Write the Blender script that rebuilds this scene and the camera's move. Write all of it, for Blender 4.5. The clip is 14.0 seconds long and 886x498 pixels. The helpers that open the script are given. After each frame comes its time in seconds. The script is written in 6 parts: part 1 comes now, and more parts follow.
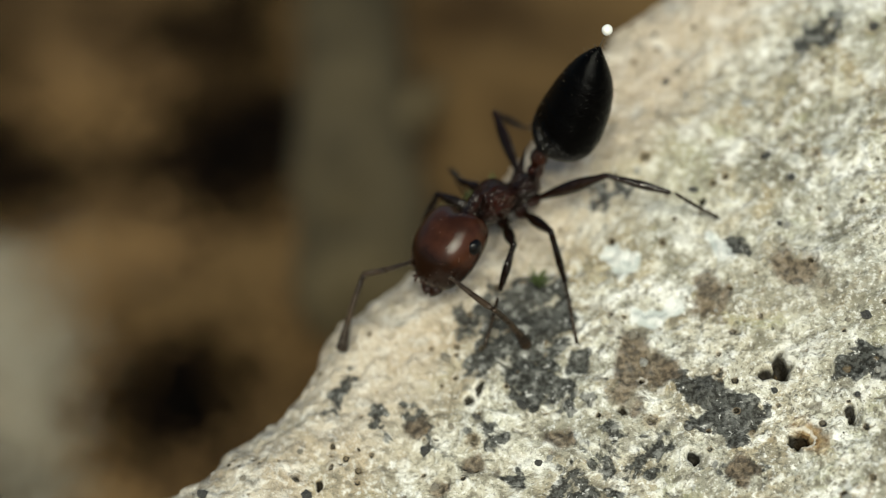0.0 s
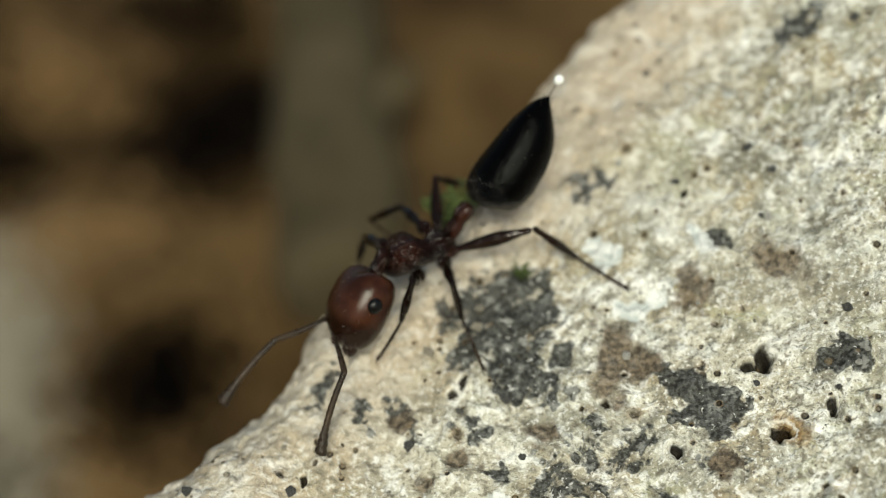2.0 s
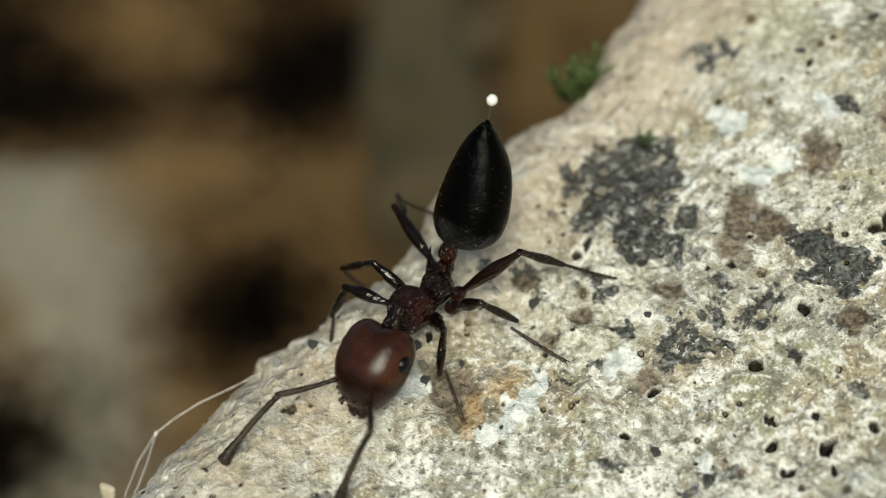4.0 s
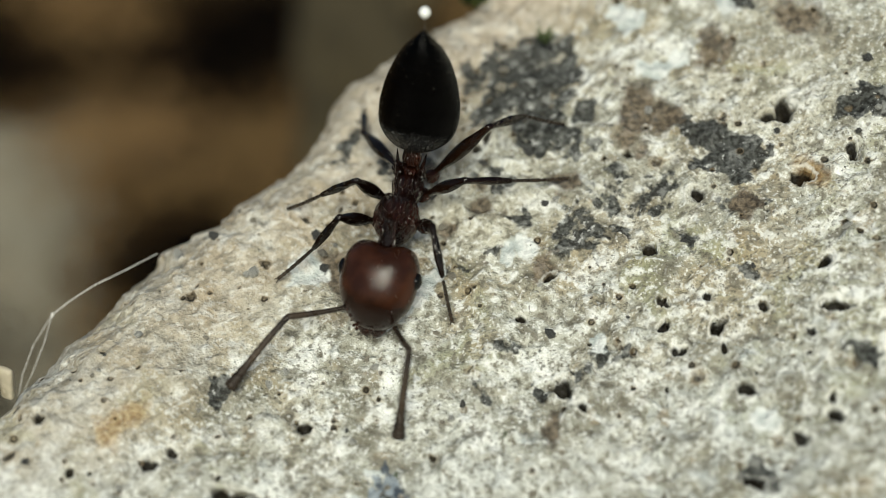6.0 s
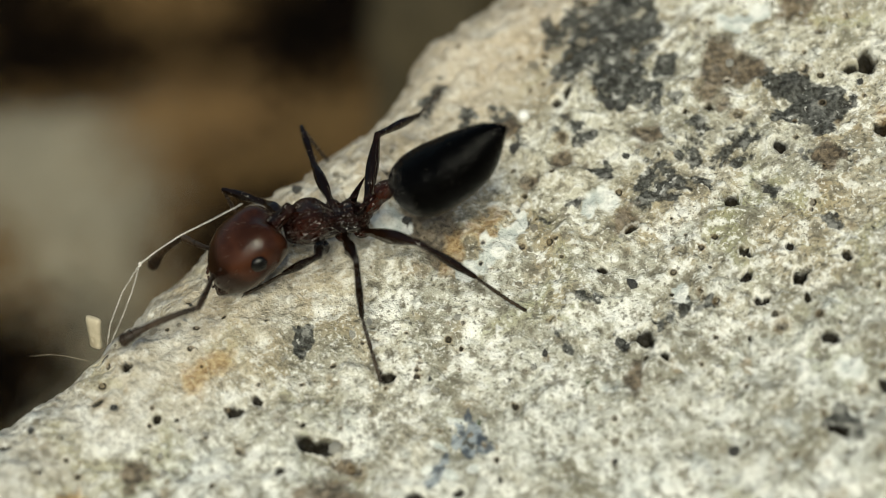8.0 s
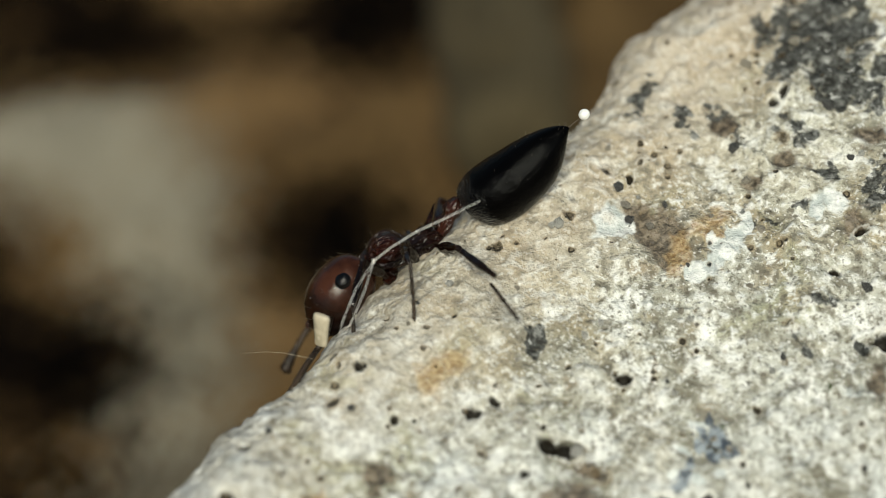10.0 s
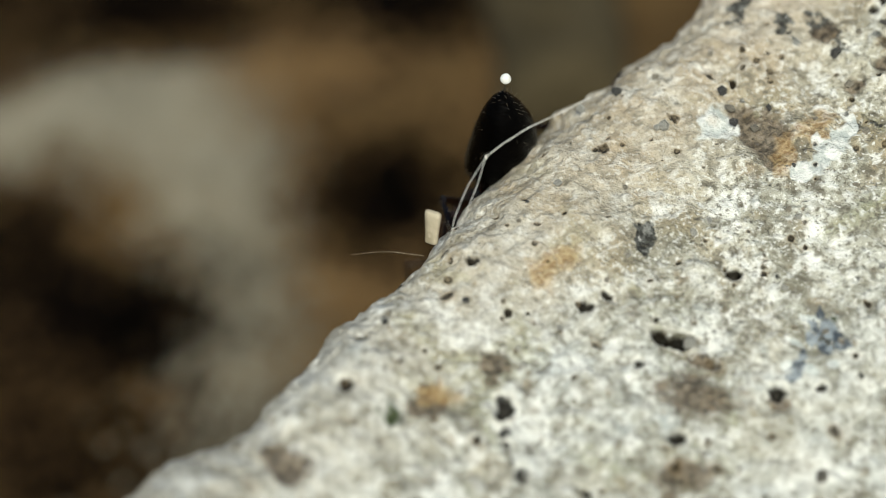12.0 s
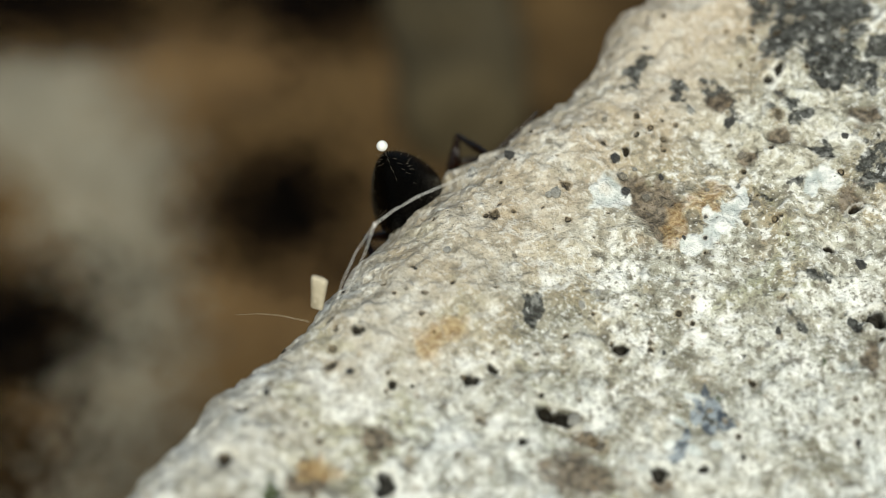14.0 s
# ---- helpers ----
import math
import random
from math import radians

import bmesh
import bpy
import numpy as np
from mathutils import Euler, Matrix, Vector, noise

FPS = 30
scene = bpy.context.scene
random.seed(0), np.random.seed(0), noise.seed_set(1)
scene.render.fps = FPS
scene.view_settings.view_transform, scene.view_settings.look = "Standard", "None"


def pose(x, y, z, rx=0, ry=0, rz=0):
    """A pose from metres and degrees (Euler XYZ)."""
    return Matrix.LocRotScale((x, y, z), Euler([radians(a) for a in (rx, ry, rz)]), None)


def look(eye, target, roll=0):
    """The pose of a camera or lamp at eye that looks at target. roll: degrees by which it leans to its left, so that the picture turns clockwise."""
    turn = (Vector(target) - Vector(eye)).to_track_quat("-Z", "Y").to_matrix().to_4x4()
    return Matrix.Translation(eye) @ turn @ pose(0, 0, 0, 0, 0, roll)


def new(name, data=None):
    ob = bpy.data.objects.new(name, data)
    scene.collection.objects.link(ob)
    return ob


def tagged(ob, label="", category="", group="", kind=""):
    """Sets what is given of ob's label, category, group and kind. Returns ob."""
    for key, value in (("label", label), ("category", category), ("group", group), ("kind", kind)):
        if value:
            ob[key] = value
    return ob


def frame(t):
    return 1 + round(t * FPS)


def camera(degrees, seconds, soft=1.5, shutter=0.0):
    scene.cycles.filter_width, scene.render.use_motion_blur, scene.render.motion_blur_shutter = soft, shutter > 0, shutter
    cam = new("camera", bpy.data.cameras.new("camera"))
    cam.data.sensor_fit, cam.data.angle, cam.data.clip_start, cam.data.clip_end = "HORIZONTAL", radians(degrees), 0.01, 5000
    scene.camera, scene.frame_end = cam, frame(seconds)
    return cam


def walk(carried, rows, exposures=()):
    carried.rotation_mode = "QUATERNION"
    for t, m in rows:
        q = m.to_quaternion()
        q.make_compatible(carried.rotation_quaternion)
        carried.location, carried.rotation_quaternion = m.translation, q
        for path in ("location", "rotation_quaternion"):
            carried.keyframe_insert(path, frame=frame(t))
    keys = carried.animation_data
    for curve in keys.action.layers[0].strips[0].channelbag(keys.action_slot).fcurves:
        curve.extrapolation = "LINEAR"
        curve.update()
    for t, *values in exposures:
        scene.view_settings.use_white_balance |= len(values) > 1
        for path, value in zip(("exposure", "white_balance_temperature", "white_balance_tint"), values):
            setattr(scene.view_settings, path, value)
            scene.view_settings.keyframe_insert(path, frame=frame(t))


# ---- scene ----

MM = 0.001


def mm(x, y, z, rx=0, ry=0, rz=0):
    """A pose from millimetres and degrees."""
    return pose(x * MM, y * MM, z * MM, rx, ry, rz)


# ---------------------------------------------------------------- camera
cam = camera(30, 14.0, soft=0.9)
cam.data.dof.use_dof = True
cam.data.dof.focus_distance = 0.0241
cam.data.dof.aperture_fstop = 68.0
# <cam>
PATH = [
    (0, mm(2.377, -17.403, 16.738, 55.437, 3.206, 4.293)),
    (0.5, mm(2.463, -17.141, 16.998, 54.532, 3.48, 4.329)),
    (1, mm(2.469, -17.156, 16.995, 54.643, 3.553, 4)),
    (1.5, mm(2.837, -17.296, 16.781, 55.112, 3.783, 4.544)),
    (2, mm(2.327, -17.197, 17.031, 54.39, 3.121, 3.458)),
    (2.5, mm(1.87, -17.588, 16.659, 54.054, 3.074, 3.437)),
    (3, mm(0.719, -18.495, 15.804, 53.973, 3.526, 5.447)),
    (3.2, mm(0.749, -18.495, 15.804, 53.973, 3.526, 5.447)),
    (5.3, mm(2.243, -19.656, 14.068, 55.638, 4.019, 5.879)),
    (5.5, mm(2.216, -19.837, 13.94, 55.336, 3.225, 4.803)),
    (6, mm(2.204, -19.786, 14.06, 54.751, 2.937, 4.243)),
    (6.5, mm(2.358, -19.722, 14.046, 54.669, 3.224, 4.536)),
    (7, mm(2.275, -19.725, 14.108, 54.621, 3.178, 4.267)),
    (7.5, mm(1.816, -19.797, 14.06, 54.705, 2.897, 4.061)),
    (8, mm(2.057, -20.321, 13.558, 54.896, 4.437, 6.191)),
    (8.5, mm(-0.297, -19.973, 13.758, 54.341, 2.884, 4.568)),
    (8.7, mm(-0.445, -19.696, 13.94, 53.801, 3.574, 5.762)),
    (10.8, mm(-3.153, -21.206, 12.917, 55.627, 2.493, 5.026)),
    (11, mm(-3.31, -21.435, 12.631, 55.909, 2.702, 5.153)),
    (11.5, mm(-3.383, -21.542, 12.546, 55.082, 3.132, 5.399)),
    (12, mm(-3.299, -21.489, 12.616, 54.701, 3.183, 5.624)),
    (12.5, mm(-3.525, -21.497, 12.482, 54.856, 2.727, 5.269)),
    (13, mm(-3.307, -21.494, 12.507, 54.745, 2.923, 5.726)),
    (13.5, mm(-2.897, -21.323, 12.981, 53.431, 2.679, 6.843)),
    (14, mm(-3.188, -20.438, 13.477, 53.77, -0.164, 3.752)),
]
# </cam>
walk(cam, PATH, [(0.0, 0.02, 6700, -3), (3.2, 0.02, 6750, -3), (5.3, -0.12, 6450, -2), (8.7, -0.12, 6950, -3), (10.8, 0.0, 6450, -1), (14.0, 0.0, 6450, -1)])

# ---------------------------------------------------------------- light
SUN_WAY = Vector((0.06, -0.71, 0.70)).normalized()
world = bpy.data.worlds.new("sky")
scene.world = world
world.use_nodes = True
wn, wl = world.node_tree.nodes, world.node_tree.links
sky = wn.new("ShaderNodeTexSky")
sky.sky_type = "NISHITA"
sky.sun_disc = False
sky.sun_elevation = math.asin(SUN_WAY.z)
sky.sun_rotation = math.atan2(SUN_WAY.x, SUN_WAY.y)
sky.dust_density = 3.0
wl.new(sky.outputs[0], wn["Background"].inputs[0])
wn["Background"].inputs[1].default_value = 0.074
sun = new("sun", bpy.data.lights.new("sun", "SUN"))
sun.data.energy, sun.data.angle, sun.data.color = 3.4, radians(22), (1.0, 0.94, 0.85)
sun.matrix_world = look(SUN_WAY * 0.5, (0, 0, 0))


# ---------------------------------------------------------------- materials
class Nodes:
    """A small node-graph writer; texture coordinates are in millimetres of the object's own space."""

    def __init__(self, name):
        self.mat = bpy.data.materials.new(name)
        self.mat.use_nodes = True
        self.tree = self.mat.node_tree
        self.bsdf = self.tree.nodes["Principled BSDF"]
        co = self.tree.nodes.new("ShaderNodeTexCoord")
        mp = self.tree.nodes.new("ShaderNodeMapping")
        mp.inputs["Scale"].default_value = (1000, 1000, 1000)
        self.link(co.outputs["Object"], mp.inputs[0])
        self.mm = mp.outputs[0]

    def link(self, a, b):
        self.tree.links.new(a, b)

    def put(self, value, socket):
        if isinstance(value, bpy.types.NodeSocket):
            self.link(value, socket)
        else:
            socket.default_value = value

    def noise(self, scale, detail=4.0, rough=0.55, distort=0.0):
        n = self.tree.nodes.new("ShaderNodeTexNoise")
        n.inputs["Scale"].default_value, n.inputs["Detail"].default_value = scale, detail
        n.inputs["Roughness"].default_value, n.inputs["Distortion"].default_value = rough, distort
        self.link(self.mm, n.inputs["Vector"])
        return n.outputs[0]

    def cells(self, scale, feature="F1"):
        n = self.tree.nodes.new("ShaderNodeTexVoronoi")
        n.feature = feature
        n.inputs["Scale"].default_value = scale
        self.link(self.mm, n.inputs["Vector"])
        return n

    def math(self, op, a, b=0.0, c=0.0):
        n = self.tree.nodes.new("ShaderNodeMath")
        n.operation = op
        for v, k in zip((a, b, c), n.inputs):
            self.put(v, k)
        return n.outputs[0]

    def step(self, v, lo, hi, a=0.0, b=1.0):
        n = self.tree.nodes.new("ShaderNodeMapRange")
        n.interpolation_type = "SMOOTHSTEP"
        for x, k in zip((v, lo, hi, a, b), n.inputs):
            self.put(x, k)
        return n.outputs[0]

    def mix(self, f, a, b):
        n = self.tree.nodes.new("ShaderNodeMix")
        n.data_type = "RGBA"
        self.put(f, n.inputs[0])
        for v, k in ((a, n.inputs[6]), (b, n.inputs[7])):
            self.put((*v, 1) if isinstance(v, tuple) else v, k)
        return n.outputs[2]

    def attribute(self, name):
        n = self.tree.nodes.new("ShaderNodeAttribute")
        n.attribute_name = name
        s = self.tree.nodes.new("ShaderNodeSeparateColor")
        self.link(n.outputs["Color"], s.inputs[0])
        return s.outputs

    def random(self):
        return self.tree.nodes.new("ShaderNodeObjectInfo").outputs["Random"]

    def bump(self, height, depth_mm, strength=1.0):
        n = self.tree.nodes.new("ShaderNodeBump")
        n.inputs["Strength"].default_value = strength
        n.inputs["Distance"].default_value = depth_mm * MM
        self.link(height, n.inputs["Height"])
        self.link(n.outputs[0], self.bsdf.inputs["Normal"])

    def done(self, color, rough, spec=0.5, **more):
        self.put((*color, 1) if isinstance(color, tuple) else color, self.bsdf.inputs["Base Color"])
        self.put(rough, self.bsdf.inputs["Roughness"])
        self.put(spec, self.bsdf.inputs["Specular IOR Level"])
        for k, v in more.items():
            self.put(v, self.bsdf.inputs[k.replace("_", " ")])
        return self.mat


def stone_material():
    n = Nodes("weathered_stone")
    big, mid, fine, grit = n.noise(0.35, 3), n.noise(1.5, 5, 0.62), n.noise(4.4, 4, 0.56), n.noise(15, 3, 0.55)
    wear = n.attribute("wear")
    zone = n.math("MULTIPLY", n.step(n.noise(0.28, 3, 0.55), 0.34, 0.54, 0.62, 1.0), n.math("SUBTRACT", 1.0, wear[0]))
    a, b = n.attribute("minerals_pits"), n.attribute("stains")
    soft = n.noise(1.0, 6, 0.62, 0.5)
    base = n.mix(n.step(big, 0.40, 0.60), (0.475, 0.445, 0.355), (0.42, 0.415, 0.355))
    base = n.mix(n.step(mid, 0.40, 0.64), base, (0.60, 0.585, 0.495))
    base = n.mix(n.math("MULTIPLY", wear[1], n.step(mid, 0.3, 0.6, 0.5, 0.95)), base, (0.60, 0.625, 0.62))
    base = n.mix(n.step(n.noise(0.6, 5, 0.62, 0.9), 0.52, 0.68, 0, 0.5), base, (0.60, 0.635, 0.64))
    base = n.mix(n.step(n.noise(0.45, 4, 0.6, 0.8), 0.50, 0.66, 0, 0.55), base, (0.25, 0.235, 0.175))
    base = n.mix(n.step(soft, 0.45, 0.66, 0, 0.9), base, (0.20, 0.188, 0.135))
    ochre = n.math("MULTIPLY", n.step(n.noise(0.7, 6, 0.64, 0.7), 0.47, 0.62, 0, 0.8), n.math("SUBTRACT", 1.0, n.math("MULTIPLY", wear[1], 0.9)))
    base = n.mix(ochre, base, (0.37, 0.305, 0.19))
    base = n.mix(n.step(n.noise(0.5, 5, 0.6, 1.2), 0.54, 0.68, 0, 0.5), base, (0.34, 0.345, 0.19))
    base = n.mix(n.math("MULTIPLY", wear[0], 1.1), base, (0.50, 0.41, 0.315))
    whole = n.mm
    shift = n.tree.nodes.new("ShaderNodeTexNoise")
    shift.inputs["Scale"].default_value, shift.inputs["Detail"].default_value = 2.4, 5.0
    n.link(whole, shift.inputs["Vector"])
    bent = n.tree.nodes.new("ShaderNodeVectorMath")
    bent.operation = "MULTIPLY_ADD"
    bent.inputs[1].default_value = (0.6, 0.6, 0.6)
    n.link(shift.outputs["Color"], bent.inputs[0])
    n.link(whole, bent.inputs[2])
    n.mm = bent.outputs[0]
    for scale, share, amount, near, far, tones in ((0.9, 0.62, 0.45, 0.30, 0.60, ((0.27, 0.255, 0.20), (0.64, 0.61, 0.52), (0.40, 0.32, 0.19))),
                                                   (1.7, 0.60, 0.7, 0.12, 0.42, ((0.16, 0.145, 0.11), (0.42, 0.46, 0.48), (0.25, 0.18, 0.10))),
                                                   (3.1, 0.55, 0.7, 0.14, 0.44, ((0.14, 0.125, 0.09), (0.84, 0.83, 0.79), (0.26, 0.20, 0.12)))):
        cell = n.cells(scale)
        pick = n.tree.nodes.new("ShaderNodeSeparateColor")
        n.link(cell.outputs["Color"], pick.inputs[0])
        tone = n.mix(n.step(pick.outputs[1], 0.40, 0.44), tones[0], n.mix(n.step(pick.outputs[1], 0.70, 0.74), tones[1], tones[2]))
        amount = n.math("MULTIPLY", n.step(pick.outputs[0], share, share + 0.15, 0, amount), n.step(cell.outputs["Distance"], far, near))
        base = n.mix(n.math("MULTIPLY", amount, n.math("ADD", 0.25, n.math("MULTIPLY", zone, 0.75))), base, tone)
    n.mm = whole
    crust = n.math("MULTIPLY", n.step(n.noise(1.5, 7, 0.66, 0.5), 0.53, 0.62, 0, 0.9), n.step(soft, 0.60, 0.46, 0.15, 1.0))
    base = n.mix(n.math("MULTIPLY", crust, zone), base, (0.88, 0.875, 0.835))
    sandy = n.noise(9.0, 4, 0.62, 0.3)
    base = n.mix(n.math("MULTIPLY", n.step(sandy, 0.55, 0.64, 0, 0.75), zone), base, (0.85, 0.85, 0.82))
    base = n.mix(n.math("MULTIPLY", n.step(sandy, 0.46, 0.35, 0, 0.9), zone), base, (0.19, 0.175, 0.135))
    base = n.mix(n.math("MULTIPLY", n.step(fine, 0.55, 0.65, 0, 0.62), zone), base, (0.85, 0.85, 0.82))
    base = n.mix(n.math("MULTIPLY", n.step(fine, 0.46, 0.35, 0, 0.8), zone), base, (0.165, 0.15, 0.115))
    base = n.mix(n.math("MULTIPLY", n.step(grit, 0.42, 0.34, 0, 0.75), zone), base, (0.10, 0.088, 0.066))
    base = n.mix(n.math("MULTIPLY", n.step(grit, 0.59, 0.67, 0, 0.65), zone), base, (0.90, 0.89, 0.86))
    ragged = n.math("ADD", n.math("MULTIPLY", n.math("SUBTRACT", n.noise(1.9, 4, 0.6, 0.8), 0.5), 2.6), n.math("MULTIPLY", n.math("SUBTRACT", fine, 0.5), 1.7))

    def mask(att, soft, amount, rough=1.0):
        return n.step(n.math("ADD", att, n.math("MULTIPLY", ragged, n.step(att, 0.0, 0.25, 0, rough))), 0.5 - soft, 0.5 + soft, 0, amount)

    dark = n.mix(n.step(grit, 0.42, 0.58), (0.006, 0.0065, 0.006), (0.058, 0.061, 0.058))
    dark = n.mix(n.step(fine, 0.56, 0.66, 0, 0.6), dark, (0.30, 0.30, 0.28))
    dark = n.mix(n.step(sandy, 0.62, 0.68, 0, 0.8), dark, (0.62, 0.62, 0.60))
    base = n.mix(mask(a[0], 0.16, 0.95), base, dark)
    base = n.mix(mask(a[1], 0.32, 0.9, 0.6), base, n.mix(n.step(sandy, 0.36, 0.64), (0.045, 0.033, 0.022), (0.20, 0.155, 0.105)))
    base = n.mix(mask(b[0], 0.45, 0.6, 0.6), base, n.mix(n.step(grit, 0.4, 0.6), (0.30, 0.165, 0.05), (0.50, 0.36, 0.17)))
    base = n.mix(mask(b[1], 0.2, 0.92, 0.6), base, n.mix(n.step(fine, 0.4, 0.6), (0.50, 0.54, 0.53), (0.78, 0.79, 0.77)))
    base = n.mix(mask(b[2], 0.2, 0.9), base, n.mix(n.step(fine, 0.44, 0.56), (0.045, 0.06, 0.085), (0.30, 0.34, 0.38)))
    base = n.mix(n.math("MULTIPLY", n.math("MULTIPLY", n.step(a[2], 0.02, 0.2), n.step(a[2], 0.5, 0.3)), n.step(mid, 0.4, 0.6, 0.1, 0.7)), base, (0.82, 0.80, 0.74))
    # Pit cores painted near black: the shade of their depth, and dark dirt.
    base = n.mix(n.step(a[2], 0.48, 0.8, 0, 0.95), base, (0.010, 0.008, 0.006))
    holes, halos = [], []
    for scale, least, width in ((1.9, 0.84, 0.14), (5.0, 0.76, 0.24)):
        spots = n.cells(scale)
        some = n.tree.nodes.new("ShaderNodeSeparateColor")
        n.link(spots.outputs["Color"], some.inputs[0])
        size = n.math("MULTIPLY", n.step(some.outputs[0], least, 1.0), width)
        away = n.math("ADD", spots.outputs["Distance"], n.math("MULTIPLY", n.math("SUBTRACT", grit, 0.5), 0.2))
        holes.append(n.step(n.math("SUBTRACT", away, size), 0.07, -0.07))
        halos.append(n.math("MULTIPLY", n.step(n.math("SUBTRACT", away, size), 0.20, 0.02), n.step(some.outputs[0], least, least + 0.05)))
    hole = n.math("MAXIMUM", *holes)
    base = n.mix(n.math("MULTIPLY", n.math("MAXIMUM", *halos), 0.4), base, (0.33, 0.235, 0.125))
    # The shade inside these small holes is put into the colour.
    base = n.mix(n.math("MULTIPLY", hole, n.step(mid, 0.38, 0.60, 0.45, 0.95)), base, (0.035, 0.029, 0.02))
    chips = n.cells(3.4, "SMOOTH_F1").outputs["Distance"]
    rugged = n.math("ADD", n.math("MULTIPLY", fine, 0.5), n.math("MULTIPLY", chips, -0.12))
    tall = n.math("ADD", n.math("MULTIPLY", rugged, n.math("ADD", 0.35, zone)), n.math("MULTIPLY", grit, 0.2))
    tall = n.math("SUBTRACT", n.math("ADD", tall, n.math("MULTIPLY", n.noise(50, 2), 0.025)), n.math("MULTIPLY", hole, 0.6))
    n.bump(tall, 0.2)
    # Pits and holes lose their gloss too, keeping the painted shade black.
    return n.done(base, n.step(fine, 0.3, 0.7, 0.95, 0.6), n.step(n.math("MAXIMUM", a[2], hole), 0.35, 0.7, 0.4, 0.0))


def grain_material():
    n = Nodes("mineral_grain")
    r = n.random()
    c = n.mix(n.step(r, 0.30, 0.34), (0.07, 0.07, 0.07), (0.40, 0.36, 0.29))
    c = n.mix(n.step(r, 0.72, 0.76), c, (0.55, 0.54, 0.50))
    c = n.mix(n.step(n.noise(14, 4), 0.5, 0.7, 0, 0.5), c, (0.50, 0.48, 0.43))
    n.bump(n.noise(30, 3), 0.03)
    return n.done(c, 0.7, 0.4)


def cuticle(name, dark, light, rough, relief, grain, spec=0.5, furrow=0.0, fine=0.4, face=None, collar=None):
    n = Nodes(name)
    f = n.noise(grain, 3 if fine > 0.2 else 1, 0.6)
    c = n.mix(n.step(n.noise(2.2, 3), 0.35, 0.68), dark, light)
    c = n.mix(n.step(f, 0.38, 0.26, 0, 0.5), c, tuple(v * 0.45 for v in dark))
    if face:
        split = n.tree.nodes.new("ShaderNodeSeparateXYZ")
        n.link(n.mm, split.inputs[0])
        front = n.math("ADD", split.outputs[0], n.math("MULTIPLY", n.noise(6, 3), 0.25))
        c = n.mix(n.step(front, 0.20, 0.46, 0, 0.85), c, face)
    h = n.math("ADD", f, n.math("MULTIPLY", n.noise(grain * 3.1, 2), fine))
    if furrow:
        n.tree.nodes["Mapping"].inputs["Scale"].default_value = (320, 1000, 1000)
        h = n.math("ADD", h, n.math("MULTIPLY", n.noise(grain * 0.9, 1, 0.5, 0.4), furrow))
    if collar:      # a finely netted band round the front edge
        split = n.tree.nodes.new("ShaderNodeSeparateXYZ")
        n.link(n.mm, split.inputs[0])
        netted = n.step(n.math("ADD", split.outputs[0], n.math("MULTIPLY", n.noise(5, 3), 0.3)), 0.68, 0.42)
        h = n.math("ADD", h, n.math("MULTIPLY", n.cells(24).outputs["Distance"], n.math("MULTIPLY", netted, 5.0)))
        spec = n.step(netted, 0.0, 1.0, spec, collar)
    n.bump(h, relief)
    return n.done(c, n.step(n.noise(5, 3), 0.3, 0.7, rough * 0.8, rough * 1.25), spec)


def plain(name, dark, light, scale, rough, relief=0.05, grain=8.0, spec=0.35):
    n = Nodes(name)
    c = n.mix(n.step(n.noise(scale, 4), 0.36, 0.64), dark, light)
    c = n.mix(n.step(n.noise(grain, 3), 0.55, 0.75, 0, 0.4), c, tuple(min(1, v * 1.5) for v in light))
    n.bump(n.noise(grain, 4), relief)
    return n.done(c, rough, spec)


STONE, GRAIN = stone_material(), grain_material()
HEAD = cuticle("red_cuticle", (0.022, 0.0074, 0.0037), (0.050, 0.0172, 0.0085), 0.115, 0.004, 34, 0.25, face=(0.008, 0.0032, 0.0018))
THORAX = cuticle("rugose_cuticle", (0.0040, 0.0012, 0.0007), (0.022, 0.0052, 0.0022), 0.10, 0.06, 19, 0.26, 2.4, 0.12)
WAIST = cuticle("waist_cuticle", (0.009, 0.0024, 0.0012), (0.030, 0.0072, 0.0030), 0.11, 0.06, 17, 0.27, 1.4, 0.12)
GASTER = cuticle("black_cuticle", (0.0005, 0.00045, 0.00045), (0.0010, 0.0009, 0.0009), 0.10, 0.016, 16, 0.055, collar=0.25)
LEG = cuticle("leg_cuticle", (0.0034, 0.0015, 0.0008), (0.013, 0.0050, 0.0022), 0.10, 0.022, 18, 0.30, 1.4, 0.15)
TARSUS = cuticle("tarsus_cuticle", (0.012, 0.007, 0.004), (0.036, 0.022, 0.012), 0.25, 0.012, 34)
ANTENNA = cuticle("antenna_cuticle", (0.013, 0.008, 0.0048), (0.046, 0.030, 0.018), 0.30, 0.012, 36, 0.35)
EYE = cuticle("eye_cuticle", (0.002, 0.002, 0.002), (0.004, 0.003, 0.003), 0.14, 0.004, 60, 0.3)
MOUTH = cuticle("mandible_cuticle", (0.012, 0.004, 0.002), (0.032, 0.010, 0.005), 0.18, 0.03, 14, 0.5, 0.0, 0.15)
HAIR = plain("bristle_hair", (0.07, 0.055, 0.04), (0.13, 0.105, 0.075), 3, 0.4, 0.002)
FIBRE = plain("silk_fibre", (0.74, 0.72, 0.68), (0.88, 0.86, 0.82), 4, 0.5, 0.004, 20)
STRAW = plain("dry_straw", (0.36, 0.31, 0.22), (0.50, 0.44, 0.33), 3, 0.6, 0.02, 14)
MOSS = plain("moss_leaf", (0.045, 0.07, 0.018), (0.11, 0.145, 0.04), 4, 0.6, 0.02, 12)
SOIL = plain("brown_soil", (0.036, 0.0205, 0.008), (0.118, 0.073, 0.030), 0.12, 0.95, 0.3, 0.8, 0.1)
